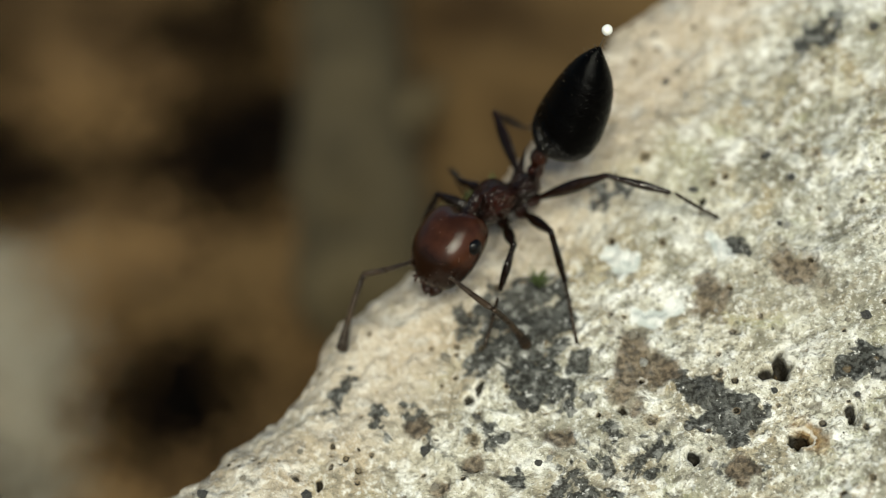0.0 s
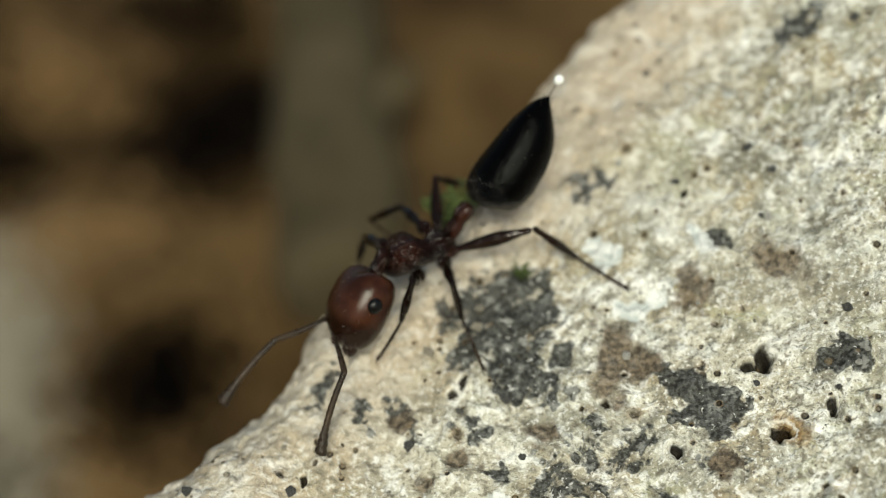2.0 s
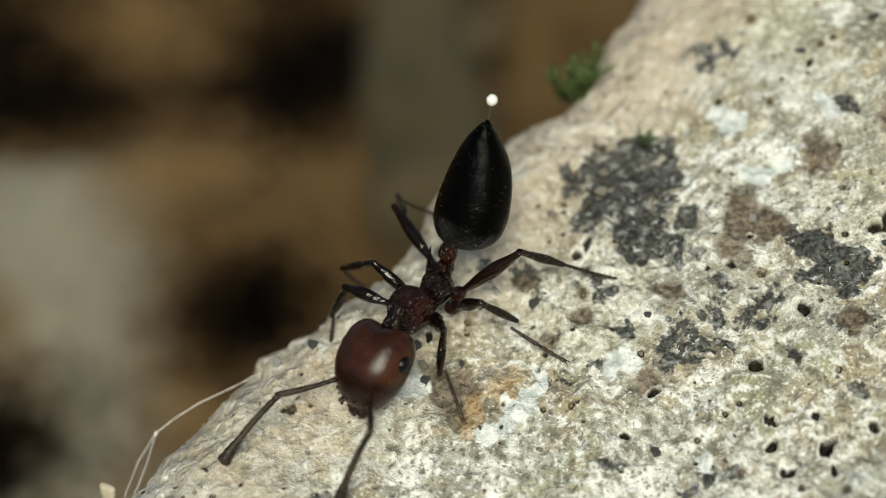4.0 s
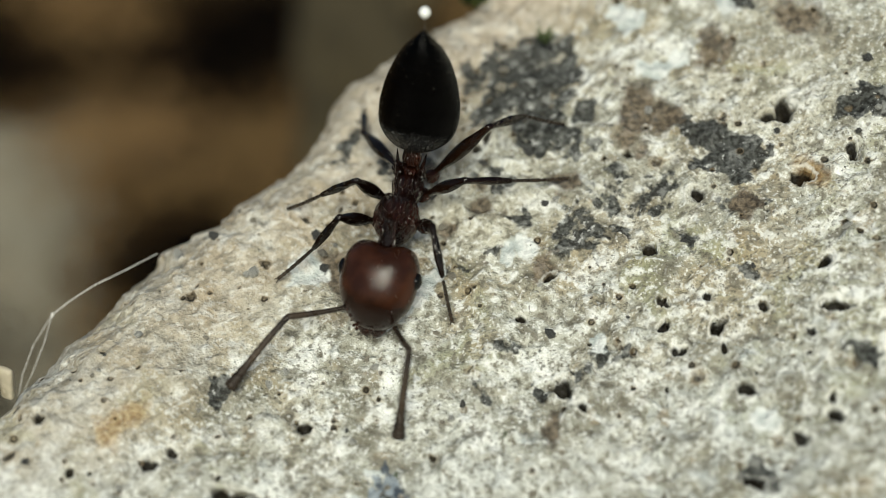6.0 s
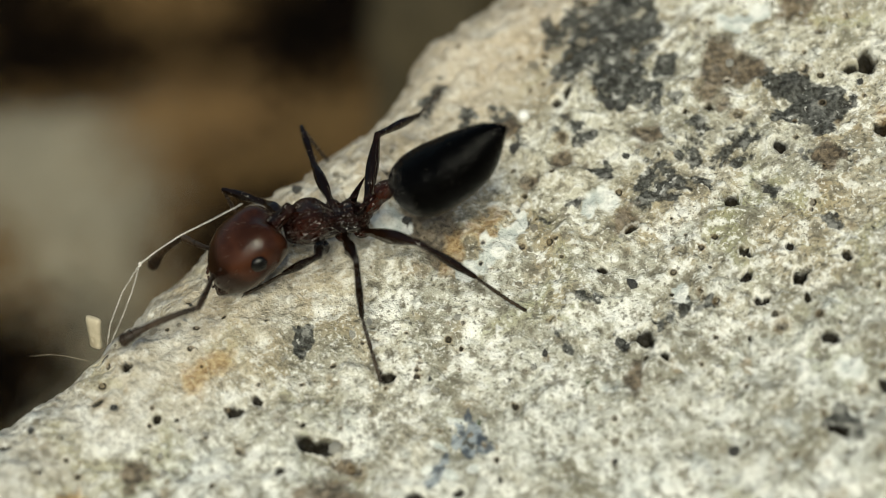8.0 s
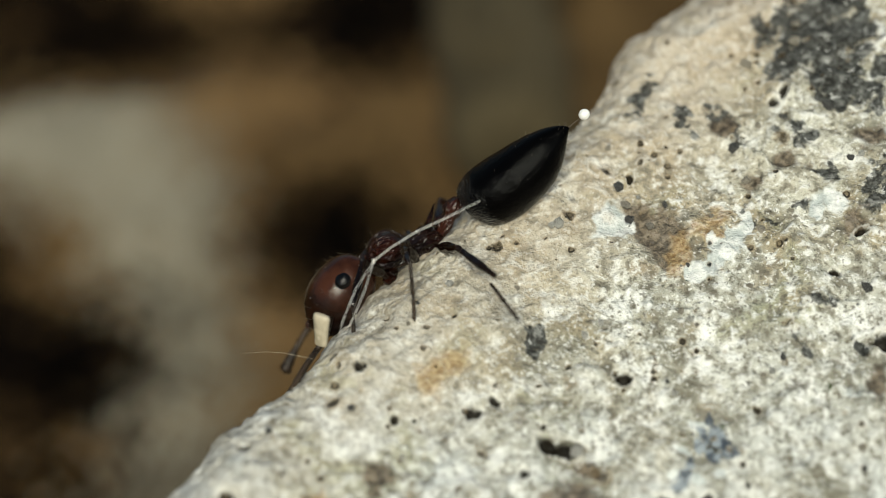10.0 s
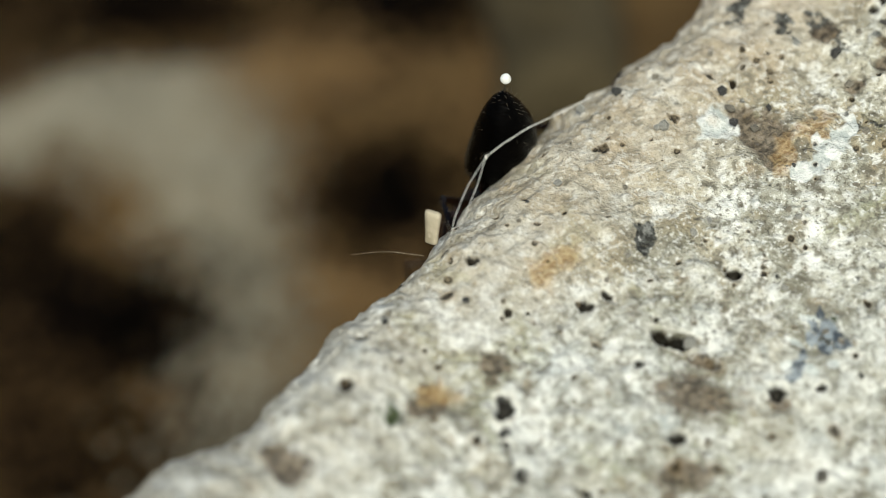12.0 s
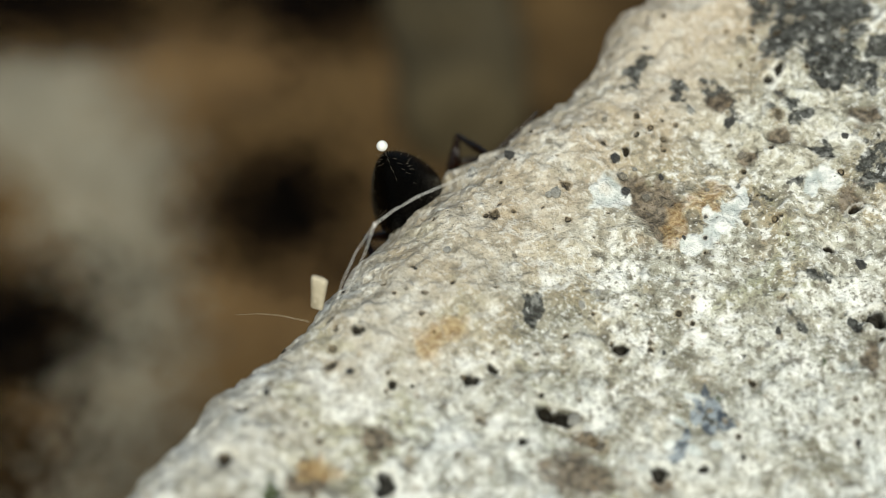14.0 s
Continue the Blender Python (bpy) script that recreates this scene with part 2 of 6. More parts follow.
# Near black: the shade of deep gaps between stones, put into a colour.
GAP_SHADE = plain("gap_shade_black", (0.0012, 0.0009, 0.0006), (0.003, 0.002, 0.0015), 0.5, 1.0, 0.2, 1.5, 0.02)
PEBBLE = plain("pale_pebble", (0.175, 0.157, 0.118), (0.265, 0.238, 0.18), 0.2, 0.9, 0.1, 2, 0.2)
BARK = plain("grey_bark", (0.05, 0.039, 0.02), (0.078, 0.061, 0.033), 0.25, 0.9, 0.15, 2, 0.2)
LEAF = plain("dead_leaf", (0.082, 0.048, 0.0185), (0.165, 0.10, 0.042), 0.2, 0.8, 0.08, 2, 0.15)
n = Nodes("clear_droplet")
DROP = n.done((0.86, 0.86, 0.84), 0.08, 0.6, Coat_Weight=0.8, Coat_Roughness=0.03)


# ---------------------------------------------------------------- mesh tools
def part(name, bm, material, parent=None, label="", at=None, smooth=True):
    """Links a bmesh, drawn in millimetres, as one mesh object, under a thing or a part."""
    mesh = bpy.data.meshes.new(name)
    for v in bm.verts:
        v.co *= MM
    bmesh.ops.recalc_face_normals(bm, faces=bm.faces)
    for f in bm.faces:
        f.smooth = smooth
    bm.to_mesh(mesh)
    bm.free()
    mesh.materials.append(material)
    ob = new(name, mesh)
    ob.parent = parent
    if at is not None:
        ob.matrix_basis = at
    if label:
        tagged(ob, label)
    return ob


def loft(stations, seg=20, power=2.0, bend=0.0, bm=None, turn=None):
    """A closed skin round the x axis: stations of x, half width, half height, lift. bend bows it downwards."""
    bm = bm or bmesh.new()
    start = len(bm.verts)
    rings = []
    span = stations[-1][0] - stations[0][0]
    for x, hy, hz, *z in stations:
        dz = (z[0] if z else 0.0) + bend * (((x - stations[0][0]) / span * 2 - 1) ** 2 - 1)
        if hy < 1e-6:
            rings.append([bm.verts.new((x, 0, dz))])
            continue
        ring = []
        for i in range(seg):
            a = 2 * math.pi * i / seg
            c, s = math.cos(a), math.sin(a)
            ring.append(bm.verts.new((x, math.copysign(abs(c) ** (2 / power), c) * hy, math.copysign(abs(s) ** (2 / power), s) * hz + dz)))
        rings.append(ring)
    for p, q in zip(rings, rings[1:]):
        if len(p) == 1 and len(q) == 1:
            continue
        for i in range(seg):
            j = (i + 1) % seg
            if len(p) == 1:
                bm.faces.new((p[0], q[j], q[i]))
            elif len(q) == 1:
                bm.faces.new((p[i], p[j], q[0]))
            else:
                bm.faces.new((p[i], p[j], q[j], q[i]))
    if turn is not None:
        bm.verts.ensure_lookup_table()
        bmesh.ops.transform(bm, matrix=turn, verts=bm.verts[start:])
    return bm


def smoothed(stations, steps=3):
    """Extra stations between the given ones, on a smooth curve through them."""
    pts = np.array([list(s) + [0.0] * (4 - len(s)) for s in stations], float)
    out = []
    for i in range(len(pts) - 1):
        p0, p1, p2, p3 = pts[max(i - 1, 0)], pts[i], pts[i + 1], pts[min(i + 2, len(pts) - 1)]
        for k in range(steps):
            t = k / steps
            q = 0.5 * (2 * p1 + (p2 - p0) * t + (2 * p0 - 5 * p1 + 4 * p2 - p3) * t * t + (3 * p1 - p0 - 3 * p2 + p3) * t ** 3)
            if i == 0 and k == 0:
                q = p1
            q[1], q[2] = max(q[1], 0.0 if (i == 0 and k == 0) else 0.004), max(q[2], 0.004)
            out.append(tuple(q))
    out.append(tuple(pts[-1]))
    return out


def tube(points, radii, seg=6, bm=None):
    """A round strand along the points."""
    bm = bm or bmesh.new()
    rings = []
    for i, p in enumerate(points):
        p = Vector(p)
        way = (Vector(points[min(i + 1, len(points) - 1)]) - Vector(points[max(i - 1, 0)])).normalized()
        side = way.cross((0.3, 0.2, 1)).normalized()
        other = way.cross(side)
        r = radii[i] if isinstance(radii, (list, tuple)) else radii
        rings.append([bm.verts.new(p + (side * math.cos(a) + other * math.sin(a)) * r) for a in (2 * math.pi * k / seg for k in range(seg))])
    for p, q in zip(rings, rings[1:]):
        for i in range(seg):
            bm.faces.new((p[i], p[(i + 1) % seg], q[(i + 1) % seg], q[i]))
    bm.faces.new(rings[0])
    bm.faces.new(rings[-1])
    return bm


def lump(size, rough, seed, sub=3, flat=0.0):
    """An irregular rounded stone; its underside is cut flat for flat > 0."""
    bm = bmesh.new()
    bmesh.ops.create_icosphere(bm, subdivisions=sub, radius=1.0)
    off = Vector((seed * 7.31, seed * 3.17, seed * 5.77))
    for v in bm.verts:
        d = v.co.normalized()
        k = 1 + rough * noise.noise(d * 1.3 + off) + rough * 0.45 * noise.noise(d * 3.1 + off)
        v.co = Vector((d.x * size[0], d.y * size[1], d.z * size[2])) * k
        if flat and v.co.z < -size[2] * flat:
            v.co.z = -size[2] * flat
    return bm


def lattice_noise(x, y, seed):
    """Smooth value noise in the plane, from -1 to 1."""
    xi, yi = np.floor(x).astype(np.int64), np.floor(y).astype(np.int64)
    fx, fy = x - xi, y - yi
    fx, fy = fx * fx * (3 - 2 * fx), fy * fy * (3 - 2 * fy)

    def corner(i, j):
        k = (i * 374761393 + j * 668265263 + seed * 974711) & 0x7FFFFFFF
        k = ((k ^ (k >> 13)) * 1274126177) & 0x7FFFFFFF
        return ((k ^ (k >> 16)) & 0xFFFF) / 32767.5 - 1

    a, b, c, d = corner(xi, yi), corner(xi + 1, yi), corner(xi, yi + 1), corner(xi + 1, yi + 1)
    return (a + (b - a) * fx) * (1 - fy) + (c + (d - c) * fx) * fy


# ---------------------------------------------------------------- ground
def ground_height(x, y):
    near = np.exp(-((x + 12) ** 2 + (y - 26) ** 2) / 120 ** 2)
    return -17 + near * (0.9 * lattice_noise(x / 9, y / 9, 3) + 0.35 * lattice_noise(x / 3.3, y / 3.3, 4))


def ground():
    k = np.linspace(-1, 1, 241)
    line = np.sinh(k * 7.0) * 18.0
    x, y = np.meshgrid(line - 12, line + 26, indexing="ij")
    return grid_object("ground", np.stack([x, y, ground_height(x, y)], -1), SOIL)


def grid_object(name, pts, material):
    a, b = pts.shape[:2]
    i = np.arange(a * b).reshape(a, b)
    faces = np.stack([i[:-1, :-1], i[1:, :-1], i[1:, 1:], i[:-1, 1:]], -1).reshape(-1, 4)
    mesh = bpy.data.meshes.new(name)
    mesh.from_pydata((pts.reshape(-1, 3) * MM).tolist(), [], faces.tolist())
    mesh.polygons.foreach_set("use_smooth", np.ones(len(faces), bool))
    mesh.materials.append(material)
    return new(name, mesh)


tagged(ground(), "dark brown bare soil with leaf litter", "ground", kind="structure")

# ---------------------------------------------------------------- the rock
SLOPE = 24.22           # degrees by which the rock's broad face leans towards the camera
ROCK = mm(0, 0, 0, SLOPE)
ROUND, RIM = 1.26, 2.14  # rounding of the ridge, and where it begins
RIM_R = np.arange(-15, 12.01, 0.6)
RIM_OUT = (.04, .03, .02, .01, -.02, -.06, -.11, -.19, -.33, -.40, -.33, -.37, -.12, -.14, -.31, -.24, -.11, -.05, -.01, .07, .12, .27, .17,
           .13, .04, -.18, -.01, .18, .29, .22, .08, .10, -.16, -.12, -.01, .15, .25, .30, .36, .36, .29, .18, -.03, -.23, -.42, -.62)   # how far the ridge bulges


def ridge_out(r, th, size):
    """How far out from the face the rounded ridge reaches at an angle over its edge; it swells below its middle stretch."""
    return size * np.sin(th) + 0.29 * (1 - np.cos(th)) ** 2 * np.exp(-((r + 4) / 3.5) ** 2)


MARKS = {kind: [] for kind in "pit dark faint brown orange pale blue".split()}


def mark(kind, *rows):
    """Marks on the stone: across and up its face, and radius, in millimetres."""
    MARKS[kind].extend(rows)


mark("dark", (1.2, 3.36, .62), (1.0, 2.87, .50), (1.49, 2.18, .40), (1.73, 3.33, .42), (.78, 2.78, .30), (1.37, 3.95, .32), (2.13, 2.53, .24), (1.3, 2.6, .4))
mark("dark", (3.69, 2.05, .29), (4.17, 1.64, .38), (4.45, 1.48, .25), (4.02, 1.93, .25), (4.52, 4.4, .21), (5.91, 8.09, .29), (-.3, 1.55, .25))
mark("dark", (-1.65, 2.2, .25), (6.19, 2.23, .34), (1.49, -2.2, .12), (4.4, -3.46, .17), (5.89, -1.89, .18), (-3.08, -2.35, .14), (-3.04, -2.21, .1), (-3.12, -2.5, .1))
mark("faint", (2.43, 5.54, .46), (3.69, 5.49, .15), (2.51, 1.03, .42), (2.93, 1.01, .34), (1.78, .33, .38), (2.12, .41, .34), (4.25, .62, .34))
mark("faint", (-.91, 1.59, .25), (2.61, -1.61, .18), (.96, -1.52, .15), (-.55, -3.8, .18))
mark("brown", (5.33, 3.84, .38), (4.15, 3.47, .29), (5.43, 1.17, .2), (1.76, 1.35, .17), (4.42, .65, .21), (2.86, 2.44, .45), (-1.38, -.52, .38))
mark("brown", (-1.65, -.17, .29), (1.66, -2.72, .18), (-2.28, -4.22, .14), (-2.29, -4.82, .35), (-1.29, -4.83, .13), (-2.61, -5.94, .29))
mark("brown", (-5.08, -4.6, .24), (-5.85, -5.23, .25), (-7.6, -6.44, .32), (-1.2, -.3, .3), (.02, .53, .17))
mark("orange", (-1.04, -.78, .25), (-.64, -.22, .25), (-4.35, -2.91, .3), (-.45, -.46, .2), (-5.75, -5.13, .21), (5.4, 1.13, .25))
mark("pale", (-.46, -.62, .18), (-.78, -.99, .18), (-.22, -.35, .13), (-2.02, -.19, .29))
mark("blue", (-0.68, -3.36, .09), (-0.74, -3.56, .09), (-0.82, -3.78, .09), (-0.93, -4, .09), (-1.02, -4.22, .09), (-1.08, -4.43, .09), (-0.59, -3.55, .09), (-0.5, -3.71, .09), (-0.38, -3.88, .09), (-0.62, -3.95, .09))
mark("pale", (-0.8, -3.44, .09), (-1, -3.86, .09), (-1.14, -4.23, .09), (-0.85, -4.29, .09), (-0.54, -4.18, .09))
mark("pit", (5.05, 2.35, .19), (4.85, 2.23, .13), (5.27, 1.14, .15), (6.01, 1.49, .11), (3.76, .93, .11), (.58, 2.21, .1), (.41, 2.02, .08))
mark("pit", (5.5, -.35, .11), (5.59, -1.08, .15), (4.62, -.99, .08), (3.94, -1.2, .08), (3.25, -1.17, .08), (4.06, -1.58, .08), (3.48, -1.58, .08))
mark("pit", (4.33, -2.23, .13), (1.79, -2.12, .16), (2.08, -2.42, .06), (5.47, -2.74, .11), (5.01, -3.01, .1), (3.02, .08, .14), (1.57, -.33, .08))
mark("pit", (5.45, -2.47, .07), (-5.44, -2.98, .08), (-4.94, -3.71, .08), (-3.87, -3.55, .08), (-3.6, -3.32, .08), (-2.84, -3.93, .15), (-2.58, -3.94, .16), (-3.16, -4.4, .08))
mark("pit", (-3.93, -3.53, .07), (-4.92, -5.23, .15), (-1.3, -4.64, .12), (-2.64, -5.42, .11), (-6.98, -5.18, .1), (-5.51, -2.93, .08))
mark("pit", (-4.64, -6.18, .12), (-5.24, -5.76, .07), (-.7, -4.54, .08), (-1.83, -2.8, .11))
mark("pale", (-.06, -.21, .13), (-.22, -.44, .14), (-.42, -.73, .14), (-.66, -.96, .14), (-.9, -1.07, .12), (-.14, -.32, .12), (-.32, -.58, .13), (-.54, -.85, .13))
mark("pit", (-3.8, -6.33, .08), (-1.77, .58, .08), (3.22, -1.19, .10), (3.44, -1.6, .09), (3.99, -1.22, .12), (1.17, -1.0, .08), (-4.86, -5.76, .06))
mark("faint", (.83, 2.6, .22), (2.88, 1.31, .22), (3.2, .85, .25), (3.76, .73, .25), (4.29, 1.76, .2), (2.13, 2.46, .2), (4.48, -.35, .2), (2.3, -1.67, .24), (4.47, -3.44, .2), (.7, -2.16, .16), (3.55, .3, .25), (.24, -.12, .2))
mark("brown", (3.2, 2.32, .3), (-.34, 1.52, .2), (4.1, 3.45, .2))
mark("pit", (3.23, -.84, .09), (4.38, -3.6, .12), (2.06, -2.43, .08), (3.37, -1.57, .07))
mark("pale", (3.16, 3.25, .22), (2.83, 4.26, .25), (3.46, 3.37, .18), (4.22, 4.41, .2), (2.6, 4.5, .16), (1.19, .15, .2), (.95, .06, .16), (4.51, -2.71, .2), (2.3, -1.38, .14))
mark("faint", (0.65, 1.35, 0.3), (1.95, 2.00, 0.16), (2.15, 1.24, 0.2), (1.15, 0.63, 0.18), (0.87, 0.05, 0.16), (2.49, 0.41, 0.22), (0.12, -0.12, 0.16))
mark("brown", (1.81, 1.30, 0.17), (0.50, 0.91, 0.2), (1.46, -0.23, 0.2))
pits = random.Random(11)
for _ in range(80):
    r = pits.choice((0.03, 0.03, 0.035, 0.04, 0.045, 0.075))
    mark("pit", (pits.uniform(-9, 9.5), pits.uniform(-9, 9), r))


def face_height(u, v):
    """The broad face's gentle swell over its mean plane."""
    u, v = np.clip(u, -9, 9), np.clip(v, -9, 11)
    return -0.2824 - 0.00044 * u - 0.00477 * v + 0.02055 * u * u + 0.00789 * u * v + 0.00021 * v * v


def rock():
    along = np.r_[np.linspace(-24, -14.2, 20), np.arange(-14, 15, 0.034), np.linspace(15.2, 24, 20)]
    across = np.r_[np.linspace(-26, -10.2, 24), np.arange(-10, 5.6, 0.034), np.linspace(5.8, 34, 60)]
    r, p = np.meshgrid(along, across, indexing="ij")
    rim = RIM + np.interp(r, RIM_R, RIM_OUT) + 0.03 * lattice_noise(r / 0.5, r * 0 + 9, 22) + 0.03 * lattice_noise(r / 0.2, r * 0, 23)
    th = np.clip((p - rim) / ROUND, 0, 1.74)
    run = np.clip(p - rim - 1.74 * ROUND, 0, None)
    s = np.where(p < rim, p, rim + ridge_out(r, th, ROUND) + run * np.cos(th))
    drop = ROUND * (1 - np.cos(th)) + run * np.sin(th)
    u, v = -0.788 * s + 0.616 * r, 0.616 * s + 0.788 * r
    w = face_height(u, v) - drop
    w -= 0.35 * np.clip(np.abs(r) - 14, 0, None) ** 2 + 0.09 * np.clip(-10 - p, 0, None) ** 2
    q = p + 40
    n1, n2 = lattice_noise(r / 2.3, q / 2.3, 1), lattice_noise(r / 0.8, q / 0.8, 2)
    n3, n4 = lattice_noise(r / 0.3, q / 0.3, 3), lattice_noise(r / 0.12, q / 0.12, 5)
    out = 0.08 * n1 + 0.085 * n2 + 0.072 * n3 * (0.6 + 0.4 * n2) + 0.036 * n4
    masks = {kind: np.zeros_like(u) for kind in MARKS}
    for kind, rows in MARKS.items():
        for x, y, size in rows:
            reach = size * 2.2
            near = np.nonzero((np.abs(u - x) < reach) & (np.abs(v - y) < reach) & (p < 5))
            if not len(near[0]):
                continue
            uu, vv = u[near] - x, v[near] - y
            wob = 1 + 0.32 * lattice_noise(uu / size * 1.3 + x * 9, vv / size * 1.3 + y * 9, 7) + 0.2 * lattice_noise(uu / size * 3 + x * 5, vv / size * 3 + y * 5, 8)
            lean, squeeze = x * 7 + y * 13, 1.0 + 0.35 * math.sin(x * 31 + y * 17)
            d = np.hypot((uu * math.cos(lean) + vv * math.sin(lean)) * squeeze, (vv * math.cos(lean) - uu * math.sin(lean)) / squeeze) / size * wob
            m = masks[kind]
            m[near] = np.maximum(m[near], np.clip(1.5 - d, 0, 1))
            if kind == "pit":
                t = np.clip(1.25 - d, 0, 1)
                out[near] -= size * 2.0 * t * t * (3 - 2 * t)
    out -= 0.05 * masks["brown"] + 0.03 * masks["dark"]
    u += out * np.sin(th) * -0.788
    v += out * np.sin(th) * 0.616
    w += out * np.cos(th)
    ob = grid_object("rock", np.stack([u, v, w], -1), STONE)
    ob.matrix_basis = ROCK
    t = np.clip((p - 0.3) / 1.9, 0, 1)
    worn = 0.72 * t * t * (3 - 2 * t) * np.clip(0.75 + r * 0.05, 0.35, 1)
    lime = np.clip((-0.6 - v + 0.15 * u) / 3.0, 0, 1) * np.clip(0.75 + 0.5 * lattice_noise(r / 3, q / 3, 31), 0, 1)
    # The pit mask, third channel of the first set, carries the painted pit shade.
    for name, chans in (("minerals_pits", (np.maximum(masks["dark"], 0.54 * masks["faint"]), masks["brown"], masks["pit"])), ("stains", (masks["orange"], masks["pale"], masks["blue"])), ("wear", (worn, lime, worn))):
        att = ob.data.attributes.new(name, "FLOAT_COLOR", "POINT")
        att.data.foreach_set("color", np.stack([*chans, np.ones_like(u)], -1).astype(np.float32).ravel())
    return ob


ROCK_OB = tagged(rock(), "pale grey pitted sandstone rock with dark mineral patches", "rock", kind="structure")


# ---------------------------------------------------------------- far litter on the ground
def strewn(name, label, category, material, seed, flat, patches):
    """Fine loose bits on the soil, thinning out round each patch's middle: x, y, spread x, spread y, count, size."""
    rnd = random.Random(seed)
    shape = lump((1.0, 0.8, flat), 0.4, seed, 1)
    shape.verts.ensure_lookup_table()
    points = np.array([v.co for v in shape.verts])
    corners = np.array([[v.index for v in f.verts] for f in shape.faces])
    shape.free()
    verts, faces = [], []
    for x, y, sx, sy, count, size in patches:
        for _ in range(count):
            big = size * rnd.uniform(0.55, 1.35)
            a = rnd.uniform(0, 6.28)
            c, d = math.cos(a) * big, math.sin(a) * big
            turn = np.array([[c, d, 0], [-d, c, 0], [0, 0, big]])
            px, py = x + rnd.gauss(0, sx), y + rnd.gauss(0, sy)
            faces.append(corners + len(verts) * len(points))
            verts.append(points @ turn + (px, py, float(ground_height(np.array(px), np.array(py))) + big * flat * 0.3))
    mesh = bpy.data.meshes.new(name)
    mesh.from_pydata((np.concatenate(verts) * MM).tolist(), [], np.concatenate(faces).tolist())
    mesh.materials.append(material)
    return tagged(new(name, mesh), label, category, kind="stuff")


strewn("pale_sand", "fine pale grey sand strewn over the soil", "sand", PEBBLE, 41, 0.4,
       ((-25, 26.6, 1.6, 1.6, 780, 0.15), (-22.2, 28.6, 1.6, 1.6, 1250, 0.15), (-19.6, 27.6, 1.6, 1.9, 1460, 0.15), (-17.4, 24.2, 1.2, 1.9, 1040, 0.14),
        (-15.8, 20.4, 1, 2, 780, 0.12), (-14.6, 17, 1, 1.8, 600, 0.12), (-14.2, 13.4, 1.1, 1.6, 390, 0.12), (-14.3, 10.4, 1.3, 1.3, 210, 0.12)))
strewn("leaf_litter", "crumbled dry brown leaves lying on the soil", "leaf litter", LEAF, 61, 0.25,
       ((-15, 31.4, 1.9, 2.3, 1610, 0.21), (-19.6, 45, 2.4, 3, 1090, 0.25), (-10.8, 18, 1.5, 1.5, 680, 0.19), (-6.8, 31, 1.2, 3, 520, 0.19)))
# Added black crumbs where the ground only has shadowed gaps.
strewn("humus", "black crumbs on the soil standing in for shaded gaps between stones", "humus", GAP_SHADE, 51, 0.5,
       ((-12, 38.4, 2.2, 3.1, 1930, 0.20), (-15.2, 49, 2.6, 3, 960, 0.22), (-11.1, 22.9, 1.25, 1.65, 1080, 0.17), (-18.2, 16.4, 1.8, 1.6, 1160, 0.16),
        (-26, 41, 3.2, 4, 2090, 0.20), (-21.6, 36.2, 2.3, 1.8, 1200, 0.17), (-24, 19, 1.9, 1.8, 1200, 0.16), (-18, 10.6, 2, 1.4, 480, 0.15)))


def stick():
    thing = new("stick")
    thing.matrix_basis = mm(-5.2, 25, -15.4, 0, 0, 98)
    pts = smoothed([(0, 0, 0), (0.3, 1.6, 1.4), (2, 2.2, 2.0), (8, 2.4, 2.1), (16, 2.3, 2.2), (26, 2.0, 1.9), (31, 1.7, 1.6), (31.6, 0, 0)], 6)
    bm = loft(pts, 28, 2.2)
    for v in bm.verts:
        v.co += Vector((0, 0.3 * noise.noise(v.co * 0.25), 0.3 * noise.noise(v.co * 0.5 + Vector((5, 0, 0)))))
    part("stem", bm, BARK, thing)
    part("twig_stub", tube([(11, -1.6, 0.6), (12, -2.6, 1.1), (12.6, -3.3, 1.3)], [0.8, 0.6, 0.5], 12), BARK, thing)
    part("bark_flake", lump((2.6, 0.9, 0.3), 0.35, 12, 3), BARK, thing, at=mm(6, 0.4, 2.05))
    return tagged(thing, "grey-beige dry stick lying on the soil", "stick")


stick()


# ---------------------------------------------------------------- small things on the rock
def on_face(u, v, lift=0.0):
    return ROCK @ Vector((u * MM, v * MM, (float(face_height(u, v)) + lift) * MM))


def on_rim(r, angle, lift=0.0):
    """A place on the rounded ridge: along it, and degrees over its edge."""
    a = radians(angle)
    s = RIM + float(np.interp(r, RIM_R, RIM_OUT)) + float(ridge_out(r, a, ROUND + lift))
    u, v = -0.788 * s + 0.616 * r, 0.616 * s + 0.788 * r
    return ROCK @ (Vector((u, v, float(face_height(u, v)) - ROUND + (ROUND + lift) * math.cos(a))) * MM)


